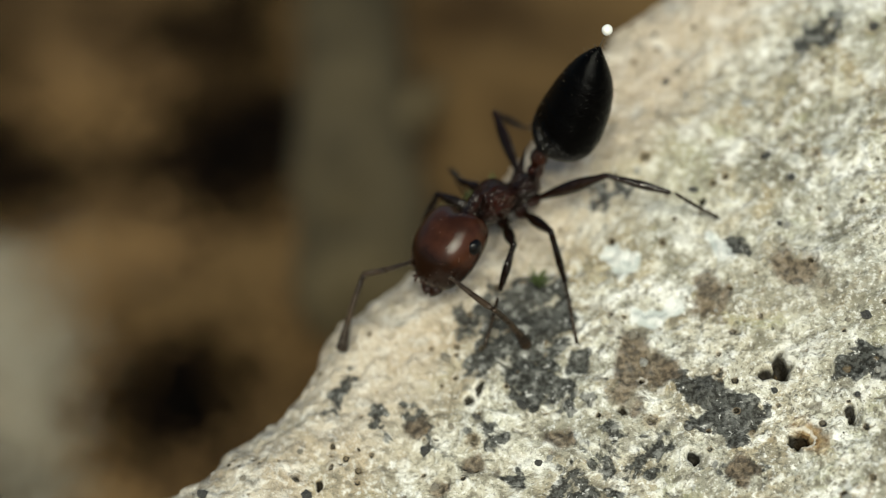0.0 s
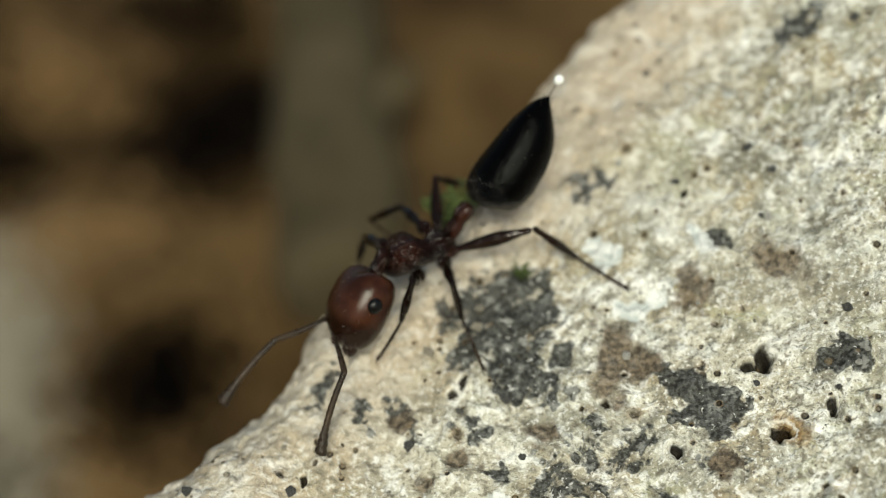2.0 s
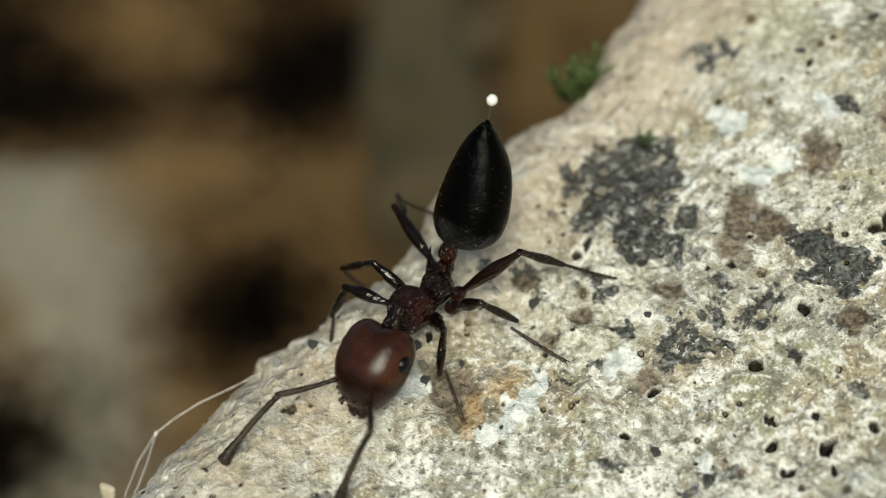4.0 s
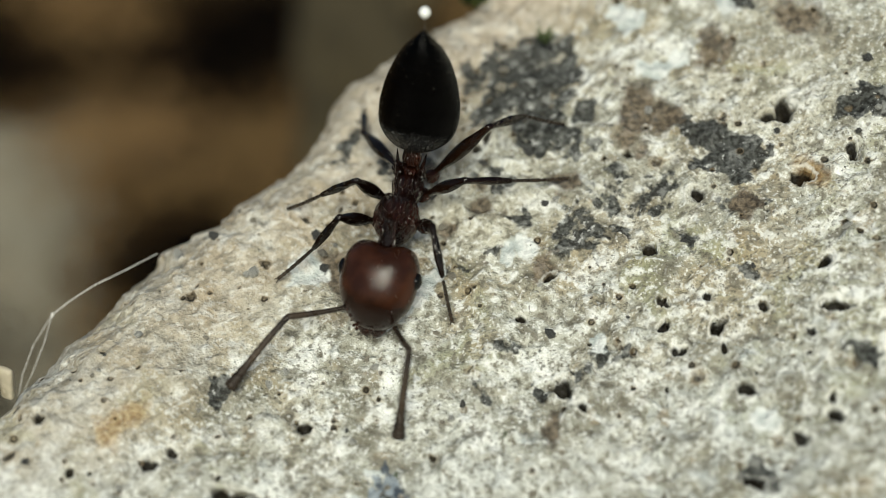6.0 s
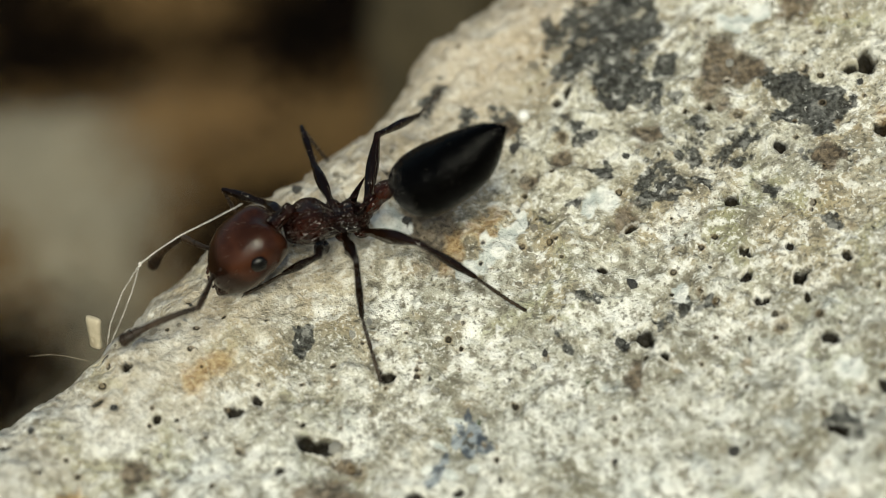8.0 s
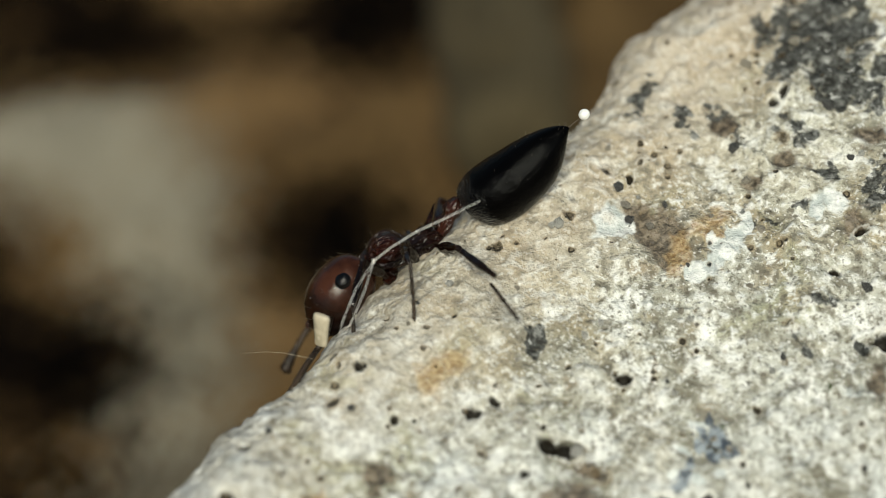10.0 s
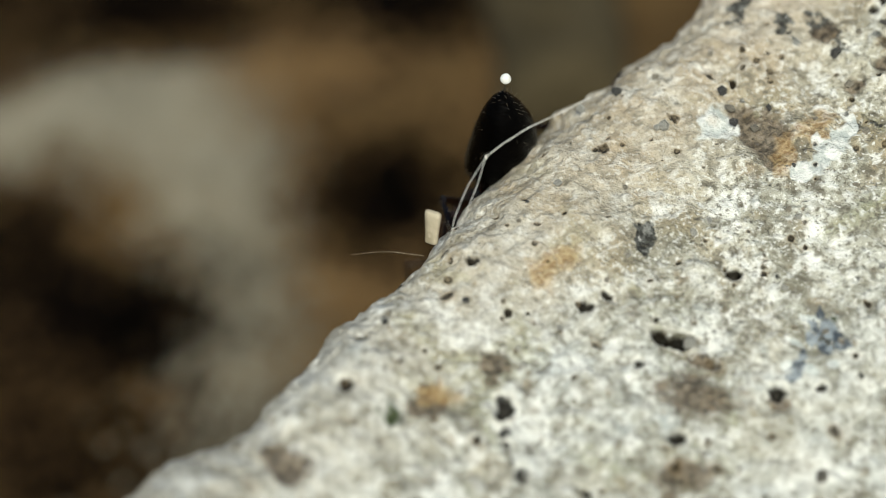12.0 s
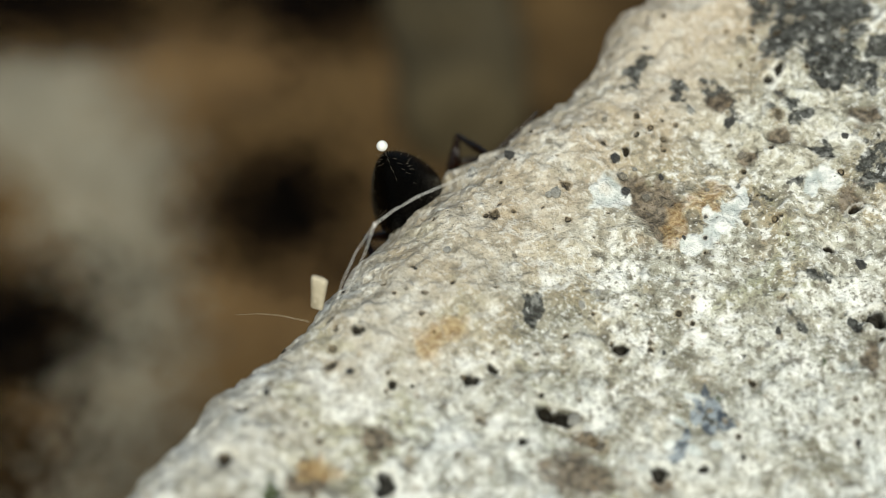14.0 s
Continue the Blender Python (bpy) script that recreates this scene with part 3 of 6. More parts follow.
def moss_tuft(place, size, seed, count):
    rnd = random.Random(seed)
    tuft = new("moss_tuft")
    tuft.location = place
    for _ in range(count):
        a, lean = rnd.uniform(0, 6.28), rnd.uniform(0.1, 1.0)
        tip = Vector((math.cos(a) * lean, math.sin(a) * lean, 1.1)) * size * rnd.uniform(0.5, 1)
        root = Vector((math.cos(a), math.sin(a), 0)) * size * 0.35 * rnd.random()
        bm = tube([root, root.lerp(tip, 0.5) + Vector((0, 0, size * 0.1)), tip], [size * 0.035, size * 0.03, size * 0.012], 5)
        for k in range(7):
            c = root.lerp(tip, 0.2 + 0.11 * k)
            b = rnd.uniform(0, 6.28)
            way = Vector((math.cos(b), math.sin(b), 0.7)) * size * rnd.uniform(0.22, 0.34)
            side = way.cross((0, 0, 1)).normalized() * size * 0.06
            vs = [bm.verts.new(c), bm.verts.new(c + way * 0.5 + side), bm.verts.new(c + way), bm.verts.new(c + way * 0.5 - side), bm.verts.new(c + way * 0.5 + Vector((0, 0, size * 0.03)))]
            for i, j in ((0, 1), (1, 2), (2, 3), (3, 0)):
                bm.faces.new((vs[i], vs[j], vs[4]))
            bm.faces.new((vs[3], vs[2], vs[1], vs[0]))
        part("shoot", bm, MOSS, tuft)
    return tagged(tuft, "small green moss tuft growing on the rock", "moss")


moss_tuft(on_rim(4.35, 60), 0.8, 1, 18)
moss_tuft(on_face(1.45, 3.95), 0.3, 2, 8)
moss_tuft(on_face(-6.3, -5.7), 0.28, 3, 9)
moss_tuft(on_face(-0.5, -3.5), 0.10, 4, 4)
moss_tuft(on_face(1.0, -2.9), 0.10, 5, 4)


def strand(points, radius):
    return tube([Vector(p) for p in points], radius, 6)


def thread():
    thing = new("silk_thread")
    base, knot, tip = Vector((-5.78, -2.60, -0.58)), Vector((-5.306, -1.964, 0.284)), Vector((-3.85, -1.36, 0.90))
    mid = Vector((-4.727, -1.639, 0.563))
    curve = [knot, Vector((-5.075, -1.787, 0.394)), mid, Vector((-4.292, -1.525, 0.734)), tip]
    part("upper_strand", strand(curve, [0.007, 0.006, 0.006, 0.006, 0.005]), FIBRE, thing)
    part("knot", lump((0.02, 0.02, 0.045), 0.4, 3, 2), FIBRE, thing, at=Matrix.Translation(knot * MM))
    part("bead", lump((0.012, 0.012, 0.012), 0.3, 4, 2), FIBRE, thing, at=Matrix.Translation(mid * MM))
    part("lower_strand", strand([knot, knot.lerp(base, 0.4) + Vector((-0.06, 0, 0.03)), knot.lerp(base, 0.8) + Vector((-0.05, 0, 0)), base + Vector((-0.02, 0, -0.1))], 0.004), FIBRE, thing)
    part("lower_strand", strand([knot, knot.lerp(base, 0.35) + Vector((0.05, 0, -0.02)), knot.lerp(base, 0.7) + Vector((0.07, 0, -0.02)), base + Vector((0.02, 0, -0.1))], 0.004), FIBRE, thing)
    return tagged(thing, "thin white knotted silk thread standing off the rock's edge", "thread")


thread()


def straw_chip():
    bm = loft(smoothed([(0, 0, 0), (0.01, 0.09, 0.045), (0.15, 0.10, 0.05), (0.36, 0.115, 0.05), (0.53, 0.12, 0.04), (0.54, 0, 0)], 3), 10, 3.5)
    chip = part("straw_chip", bm, STRAW, at=Matrix.Translation(Vector((-6.12, -2.25, -1.0)) * MM) @ pose(0, 0, 0, 70, -84, 0))
    return tagged(chip, "pale dry straw chip stuck upright on the rock's edge", "straw")


straw_chip()


def fine_hair(points, name_label, radius=0.006):
    ob = part("plant_hair", strand(points, radius), STRAW)
    return tagged(ob, name_label, "hair")


def face_mm(u, v, lift):
    return on_face(u, v, lift) / MM


fine_hair([face_mm(-4.55, -2.62, 0.1), face_mm(-4.42, -2.75, 0.2), face_mm(-4.30, -2.95, 0.2), face_mm(-4.25, -3.15, 0.08)], "short pale curved plant hair lying on the rock")
fine_hair([Vector((-6.2, -2.5, -1.05)), Vector((-6.7, -2.2, -1.2)), Vector((-7.0, -2.0, -1.35)), Vector((-7.4, -1.8, -1.55))], "faint reddish plant hair sticking out from the rock's edge", 0.003)


# ---------------------------------------------------------------- the ant
def bristles(stations, count, length, seed, upper=True):
    """Fine hairs standing on a lofted skin."""
    rnd = random.Random(seed)
    bm = bmesh.new()
    for _ in range(count):
        i = rnd.randrange(1, len(stations) - 2)
        x, hy, hz, z = (list(stations[i]) + [0.0])[:4]
        a = rnd.uniform(0.05, math.pi - 0.05) if upper else rnd.uniform(0, 2 * math.pi)
        root = Vector((x, math.cos(a) * hy * 0.97, math.sin(a) * hz * 0.97 + z))
        out = Vector((rnd.uniform(0.0, 0.8), math.cos(a), math.sin(a) + 0.1)).normalized()
        tip = root + out * length * rnd.uniform(0.6, 1.2)
        tube([root, root.lerp(tip, 0.55) + Vector((0.01, 0, 0)), tip], [0.0035, 0.0026, 0.0008], 3, bm)
    return bm


ant = new("ant")
tagged(ant, "small ant with red-brown head, black pointed raised abdomen", "ant")
pieces = {}

CHEST = smoothed([(.68, 0, 0, -.03), (.66, .13, .12, -.03), (.52, .27, .25, .03), (.30, .345, .32, .07), (.08, .30, .305, .06), (-.07, .225, .235, -.02), (-.19, .195, .20, -.06), (-.4, .25, .245, -.03), (-.55, .2, .2, -.06), (-.66, .12, .12, -.09), (-.68, 0, 0, -.09)], 3)
CHEST = [(x * 0.92, *rest) for x, *rest in CHEST]
part("thorax", loft(CHEST, 32, 2.2), THORAX, ant, "dark red-brown wrinkled thorax")
part("bristles", bristles(CHEST, 26, 0.16, 3), HAIR, ant)
for side in (1, -1):
    part("spine", tube([(-.44, .15 * side, .12), (-.56, .19 * side, .27), (-.70, .22 * side, .43)], [.065, .036, .006], 10), THORAX, ant)

SKULL = [(x, hy * 0.93, hz, z) for x, hy, hz, z in smoothed([(-.62, 0, 0, 0), (-.60, .20, .15, 0), (-.52, .41, .29, 0), (-.35, .535, .385, .01), (-.1, .575, .42, .02), (.12, .56, .42, .02), (.32, .49, .38, .0), (.47, .385, .31, -.03), (.57, .28, .22, -.05), (.63, .15, .12, -.06), (.65, 0, 0, -.06)], 3)]
bm = loft(SKULL, 48, 2.2)
for v in bm.verts:
    back = max(0.0, min(1.0, (-0.2 - v.co.x) / 0.4))
    v.co.x += 0.10 * back * math.exp(-(v.co.y / 0.2) ** 2)
    v.co.y *= 1 + 0.03 * back
head = pieces["head"] = part("head", bm, HEAD, ant, "glossy red-brown rounded head")
part("neck", loft(smoothed([(-.9, 0, 0), (-.88, .09, .09), (-.7, .1, .1), (-.5, .13, .12), (-.45, 0, 0)], 2), 14), THORAX, head)
part("bristles", bristles(SKULL, 34, 0.11, 5), HAIR, head)
for side in (1, -1):
    part("eye", loft(smoothed([(-.12, 0, 0), (-.10, .045, .065), (0, .075, .115), (.10, .045, .065), (.12, 0, 0)], 3), 16), EYE, head, "black glossy eye", at=mm(-.14, .515 * side, .06, 10 * side, 0, 0))
    part("mandible", loft(smoothed([(0, 0, 0), (.02, .10, .085), (.12, .11, .085), (.22, .07, .05), (.28, 0, 0)], 3), 12), MOUTH, head, at=mm(.5, .13 * side, -.1, 0, 8, -18 * side))
    part("antenna_socket", loft(smoothed([(0, 0, 0), (.01, .08, .07), (.08, .085, .06), (.15, .04, .03), (.16, 0, 0)], 2), 12), MOUTH, head, at=mm(.36, .19 * side, .22, 0, 30, 0))
part("face_plate", loft(smoothed([(-.12, 0, 0), (-.1, .10, .04), (.0, .22, .07), (.1, .2, .06), (.16, 0, 0)], 3), 18), MOUTH, head, at=mm(.47, 0, .17, 0, 42, 0))
bm = bmesh.new()
rnd = random.Random(8)
for _ in range(40):
    x, y = rnd.uniform(.3, .66), rnd.uniform(-.36, .36)
    bmesh.ops.create_icosphere(bm, subdivisions=1, radius=rnd.uniform(.014, .03), matrix=Matrix.Translation((x, y * (1.1 - .5 * x), .40 - (x - .25) * .72 - y * y * .6)))
part("face_ridges", bm, MOUTH, head)

for ob in (head, *head.children):   # the head is a little broader than the chest calls for
    ob.data.transform(Matrix.Scale(1.05, 4))
    if ob is not head:
        ob.location *= 1.05

petiole = pieces["petiole"] = part("petiole", loft(smoothed([(-.06, 0, 0), (-.05, .08, .08), (.06, .105, .11), (.16, .13, .145, .02), (.26, .11, .105), (.38, .145, .15, .01), (.5, .13, .125), (.58, .08, .08), (.6, 0, 0)], 3), 20), WAIST, ant, "red-brown two-knotted waist")

BELLY = smoothed([(0, 0, 0, 0), (.03, .12, .10, -.02), (.12, .38, .29, -.10), (.32, .555, .45, -.17), (.62, .59, .50, -.19), (.95, .545, .48, -.17), (1.27, .455, .435, -.13), (1.54, .345, .35, -.075), (1.76, .205, .22, .0), (1.93, .075, .085, .055), (2.02, 0, 0, .06)], 7)
STEPS = (0.82, 1.22, 1.50, 1.74)   # edges of the overlapping plates
BELLY = [(x, hy * k, hz * k, z) for (x, hy, hz, z), k in ((s, 1 - 0.012 * max(0.0, 1 - min((s[0] - e if s[0] > e else 9) for e in STEPS) / 0.13)) for s in BELLY)]
gaster = pieces["gaster"] = part("gaster", loft(BELLY, 48, 2.1), GASTER, ant, "black satin pointed abdomen")
part("bristles", bristles(BELLY, 130, 0.085, 7, False), HAIR, gaster)
part("sting", tube([(1.96, 0, .06), (2.1, 0, .08), (2.26, 0, .10)], [.016, .007, .005], 8), HAIR, gaster)
part("droplet", loft(smoothed([(-.085, 0, 0), (-.07, .05, .05), (0, .085, .085), (.07, .05, .05), (.085, 0, 0)], 4), 18), DROP, gaster, "white glistening droplet at the abdomen's tip", at=mm(2.30, 0, .11))

SIZES = {"1": (.72, .72, .75), "2": (.80, .85, .95), "3": (1.15, 1.0, 1.0)}
for side in "LR":
    long = .85
    pieces[side + "_scape"] = part("antenna_scape", loft(smoothed([(-.02, 0, 0), (0, .045, .045), (.06, .032, .032), (.2, .036, .036), (long * .7, .048, .048), (long, .044, .044), (long + .04, 0, 0)], 3), 12, 2, .03), ANTENNA, ant)
    bead = [(-.02, 0, 0), (0, .04, .04)]
    for k in range(11):
        x0, x1 = 1.30 * k / 11, 1.30 * (k + 1) / 11
        w = .047 + .0012 * k + (.0 if k < 8 else .014 * (k - 7))
        bead += [(x0 + .012, w * .86, w * .86), (x0 + (x1 - x0) * .5, w, w), (x1 - .012, w * .92, w * .92)]
    bead += [(1.31, .03, .03), (1.33, 0, 0)]
    pieces[side + "_funiculus"] = part("antenna_funiculus", loft(bead, 12, 2, -.05), ANTENNA, ant, "beaded brown antenna end with a darker club")
    for k, (fe, ti, ta) in SIZES.items():
        g = {"1": 1.0, "2": .95, "3": 1.05}[k]
        femur = pieces[side + k + "_femur"] = part("femur", loft(smoothed([(-.06, 0, 0), (-.04, .05, .05), (.08, .05, .06), (fe * .35, .085 * g, .10 * g), (fe * .6, .09 * g, .105 * g), (fe * .88, .055, .06), (fe, .048, .05), (fe + .04, 0, 0)], 3), 14), LEG, ant)
        part("coxa", loft(smoothed([(-.24, 0, 0), (-.22, .09, .09), (-.12, .12, .12), (-.02, .075, .075), (.03, 0, 0)], 3), 14), THORAX, femur)
        tibia = pieces[side + k + "_tibia"] = part("tibia", loft(smoothed([(-.04, 0, 0), (0, .044, .046), (ti * .2, .045, .05), (ti * .55, .062 * g, .07 * g), (ti * .85, .045, .05), (ti, .034, .036), (ti + .03, 0, 0)], 3), 12), LEG, ant)
        part("bristles", bristles([(ti * j / 8, .05, .055, 0) for j in range(9)], 26, .045, 20 + int(k), False), HAIR, tibia)
        seg = [(-.02, 0, 0), (0, .026, .026)]
        cuts = (0, .5, .66, .78, .87, 1.0)
        for a, b in zip(cuts, cuts[1:]):
            seg += [(ta * a + .012, .024, .024), (ta * b - .02, .032, .032), (ta * b - .004, .021, .021)]
        seg += [(ta, .012, .012), (ta + .01, 0, 0)]
        tarsus = pieces[side + k + "_tarsus"] = part("tarsus", loft(seg, 9, 2, .015), TARSUS, ant)
        for c in (1, -1):
            part("claw", tube([(ta - .01, .01 * c, 0), (ta + .04, .03 * c, 0), (ta + .07, .035 * c, -.03)], [.009, .007, .002], 5), TARSUS, tarsus)


# ---------------------------------------------------------------- loose pieces of the stone
def grains():
    shapes = []
    for k in range(6):
        bm = lump((1, 0.85, 0.6), 0.5, 30 + k, 1)
        mesh = bpy.data.meshes.new("grain")
        bm.to_mesh(mesh)
        bm.free()
        mesh.materials.append(GRAIN)
        shapes.append(mesh)
    rnd = random.Random(5)
    for _ in range(280):
        r, s = rnd.uniform(-12, 12), rnd.triangular(-7.5, 3.1, 2.4)
        size = rnd.choice((.035, .045, .05, .06, .075, .10)) * MM
        spin = Euler((rnd.uniform(-.5, .5), rnd.uniform(-.5, .5), rnd.uniform(0, 6.28)))
        if s < RIM:
            u, v = -0.788 * s + 0.616 * r, 0.616 * s + 0.788 * r
            place = Vector((u, v, float(face_height(u, v)))) * MM
        else:
            place = ROCK.inverted() @ on_rim(r, (s - RIM) * 70)
        ob = new("grain", rnd.choice(shapes))
        ob.parent = ROCK_OB
        ob.matrix_basis = Matrix.LocRotScale(place, spin, (size, size, size))


grains()


def motions():
# <ant>
    walk(ant, [(0, mm(0.952, 4.232, 2.769, 2.8, 8.6, -138.2)), (0.5, mm(0.821, 3.731, 2.483, -6.3, 18, -127.3)), (1, mm(0.601, 3.895, 2.556, 9.5, 19.1, -150.3)), (1.5, mm(0.058, 3.752, 2.424, 13.9, 12.4, -160.3)), (2, mm(-0.134, 3.513, 2.124, 14.9, 6.2, -147.9)), (2.5, mm(-1.073, 2.028, 1.66, 9.9, 11.9, -146.4)), (3, mm(-2.588, 0.639, 0.886, 10.3, 5, -141)), (4.25, mm(-1.448, 0.45, 0.764, 3.3, 12.7, -114.3)), (5.5, mm(-0.307, 0.261, 0.641, 0.4, 22.6, -87.3)), (6, mm(-0.572, 0.151, 0.673, -6.7, 22.9, -102.7)), (6.5, mm(-0.742, -0.287, 0.446, -15.8, 13.8, -126)), (7, mm(-1.489, -0.944, 0.503, -4.5, 15, -150.3)), (7.5, mm(-1.927, -0.885, 0.365, -4.9, 5, -145.2)), (8, mm(-2.754, -1.06, 0.403, -4.7, 4.2, -160.5)), (8.5, mm(-2.929, -0.302, 0.61, 5.2, 0.5, -176.7)), (9.65, mm(-4.488, -0.313, -0.298, 29.1, 12.5, -165.1)), (10.8, mm(-6.047, -0.324, -1.205, 56, 18.3, -149)), (11, mm(-5.986, -0.292, -1.206, 63.6, 7.7, -136.5)), (11.25, mm(-5.693, 0.278, -1.511, 38.2, 45.4, -170.1)), (11.5, mm(-5.4, 0.848, -1.816, -28.3, 49.5, 116.9)), (12, mm(-5.61, 0.774, -2.337, -16.9, 50.8, 128.4)), (12.5, mm(-5.371, 1.127, -2.344, -35.9, 45.1, 110.6)), (13, mm(-4.363, 1.423, -0.495, -53.6, 12.9, 54.8)), (13.5, mm(-5.286, 1.142, -2.18, -22, 48.6, 123.9)), (14, mm(-4.898, 1.684, -2.035, -45.8, 39.8, 101.3))])
    walk(pieces["head"], [(0, mm(1.296, 0.139, -0.11, 3.2, 30.5, 7.1)), (0.5, mm(1.26, -0.104, -0.183, 1.7, 24.8, 5.7)), (1, mm(1.31, 0.047, -0.025, -0.1, 23.5, -0.5)), (1.5, mm(1.256, 0.189, -0.129, 1.7, 32.1, 3.8)), (2, mm(1.201, 0.152, -0.365, 1.1, 45.4, 2.4)), (2.5, mm(1.274, 0.145, -0.208, 1.1, 34.8, 3.5)), (3, mm(1.303, 0.177, -0.038, 0.7, 31.7, 2.2)), (4.25, mm(1.293, 0.031, -0.061, -1.3, 30.3, -3.5)), (5.5, mm(1.283, -0.116, -0.085, -3.2, 28.8, -9)), (6, mm(1.289, 0.006, -0.071, -0.3, 32.9, -0.9)), (6.5, mm(1.263, 0.105, -0.128, 2.8, 33, 7.2)), (7, mm(1.236, 0.043, -0.131, -0.1, 30.1, -1.3)), (7.5, mm(1.156, -0.041, -0.12, -2.3, 35.3, -8.8)), (8, mm(1.206, 0.033, -0.138, 1, 33.8, 4.3)), (8.5, mm(1.189, -0.2, -0.158, -7.6, 24.3, -18.7)), (9.65, mm(1.144, 0.04, -0.211, 2, 28.2, 1.1)), (10.8, mm(1.099, 0.279, -0.264, 12.7, 28.8, 21.9)), (11, mm(1.138, 0.11, -0.287, 2.2, 27.4, 4.2)), (11.5, mm(1.259, -0.001, -0.142, -0.3, 26.2, -0.4)), (12, mm(1.26, -0.002, -0.138, -0.3, 25.8, -0.5)), (12.5, mm(1.261, -0.004, -0.14, -0.8, 25.9, -1.2)), (13, mm(1.281, 0.001, -0.116, 0.3, 23.6, 1.8)), (13.5, mm(1.259, -0.005, -0.137, -0.7, 25.8, -1)), (14, mm(1.259, -0, -0.139, -0, 25.9, -0))])
    walk(pieces["gaster"], [(0, mm(-0.73, 0.135, 0.494, 16.8, -52.7, 146.1)), (0.5, mm(-0.903, 0.037, 0.468, -10.7, -42.2, 175.9)), (1, mm(-0.923, 0.261, 0.407, -23.9, -33.9, 178.5)), (1.5, mm(-1.049, 0.062, 0.451, -13.5, -40.5, 177.5)), (2, mm(-1.046, 0.097, 0.453, -15.3, -35.3, 164.8)), (2.5, mm(-0.99, 0.094, 0.435, -19.8, -23.7, 162.1)), (3, mm(-0.828, 0.174, 0.463, -7.6, -40.3, 151.6)), (4.25, mm(-0.731, 0.094, 0.495, -4.9, -54.1, 168.1)), (5.5, mm(-0.634, 0.014, 0.528, -11.3, -67.7, -167.8)), (6, mm(-0.641, 0.03, 0.527, 4.3, -64.7, 175.3)), (6.5, mm(-0.773, 0.091, 0.48, 17.6, -62, 160.3)), (7, mm(-0.973, 0.203, 0.349, -8.4, -34.9, 155.8)), (7.5, mm(-0.956, 0.145, 0.35, -11.6, -36.6, 152.6)), (8, mm(-1.017, 0.042, 0.388, -13.4, -26.4, 158.4)), (8.5, mm(-1.072, 0.131, 0.366, -17, -10.5, 162.4)), (9.65, mm(-1.063, 0.055, 0.339, -1.3, -8.5, 164.4)), (10.8, mm(-1.054, -0.021, 0.312, 15.193, -5.337, 161.906)), (11, mm(-1.046, 0.058, 0.259, 17.016, -0.581, 145.102)), (11.5, mm(-0.912, 0.343, 0.315, -7.5, -21.7, -160.3)), (12, mm(-0.967, 0.061, 0.419, 0.372, -11.439, 178.196)), (12.5, mm(-0.983, 0.056, 0.413, 0.5, -14, 177.7)), (13, mm(-0.775, 0.439, 0.184, -2.329, -4.666, -158.912)), (13.5, mm(-0.929, 0.165, 0.42, -0.7, -9.3, -175.8)), (14, mm(-0.951, 0.269, 0.346, -1.7, -17.2, -174.2))])
    walk(pieces["petiole"], [(0, mm(-0.594, 0, 0, 42.9, -68.8, 135.1)), (0.5, mm(-0.583, -0, -0, 5.4, -55.4, 173.4)), (1, mm(-0.6, 0, 0, 29.5, -44.4, 141)), (1.5, mm(-0.612, -0, 0, 5.8, -45.6, 171.9)), (2, mm(-0.599, -0, -0, 8.7, -44.7, 167.8)), (2.5, mm(-0.612, 0, 0, 10.5, -48.1, 166)), (3, mm(-0.609, -0, 0, 34.2, -58.8, 141.5)), (4.25, mm(-0.592, -0, 0, 31.2, -71.3, 146.6)), (5.5, mm(-0.575, -0, 0, 13.1, -83.4, 166.8)), (6, mm(-0.566, -0, 0, 21.7, -81.3, 158.1)), (6.5, mm(-0.566, 0, 0, 21.6, -64.7, 156.3)), (7, mm(-0.591, 0, 0, 18.5, -38.9, 152)), (7.5, mm(-0.54, 0, -0, 12.2, -38.5, 160.8)), (8, mm(-0.596, -0, 0, 3.9, -42.6, 174.3)), (8.5, mm(-0.649, -0, -0, 11.2, -39.6, 162.7)), (9.65, mm(-0.61, 0, -0, 4.4, -36.7, 173.1)), (10.8, mm(-0.571, 0, -0, -1.4, -32.8, -177.5)), (11, mm(-0.554, -0, 0, 3.1, -27.6, 173.2)), (11.5, mm(-0.62, 0, 0, 33.9, -34.9, 130.4)), (12, mm(-0.62, -0, -0, 7.7, -49.9, 170)), (12.5, mm(-0.621, 0, -0, 6.6, -48.4, 171.2)), (13, mm(-0.638, 0, 0, 49.8, -21.8, 107.4)), (13.5, mm(-0.619, 0, -0, 22.2, -50.1, 152)), (14, mm(-0.62, 0, -0, 27.1, -39, 140.9))])
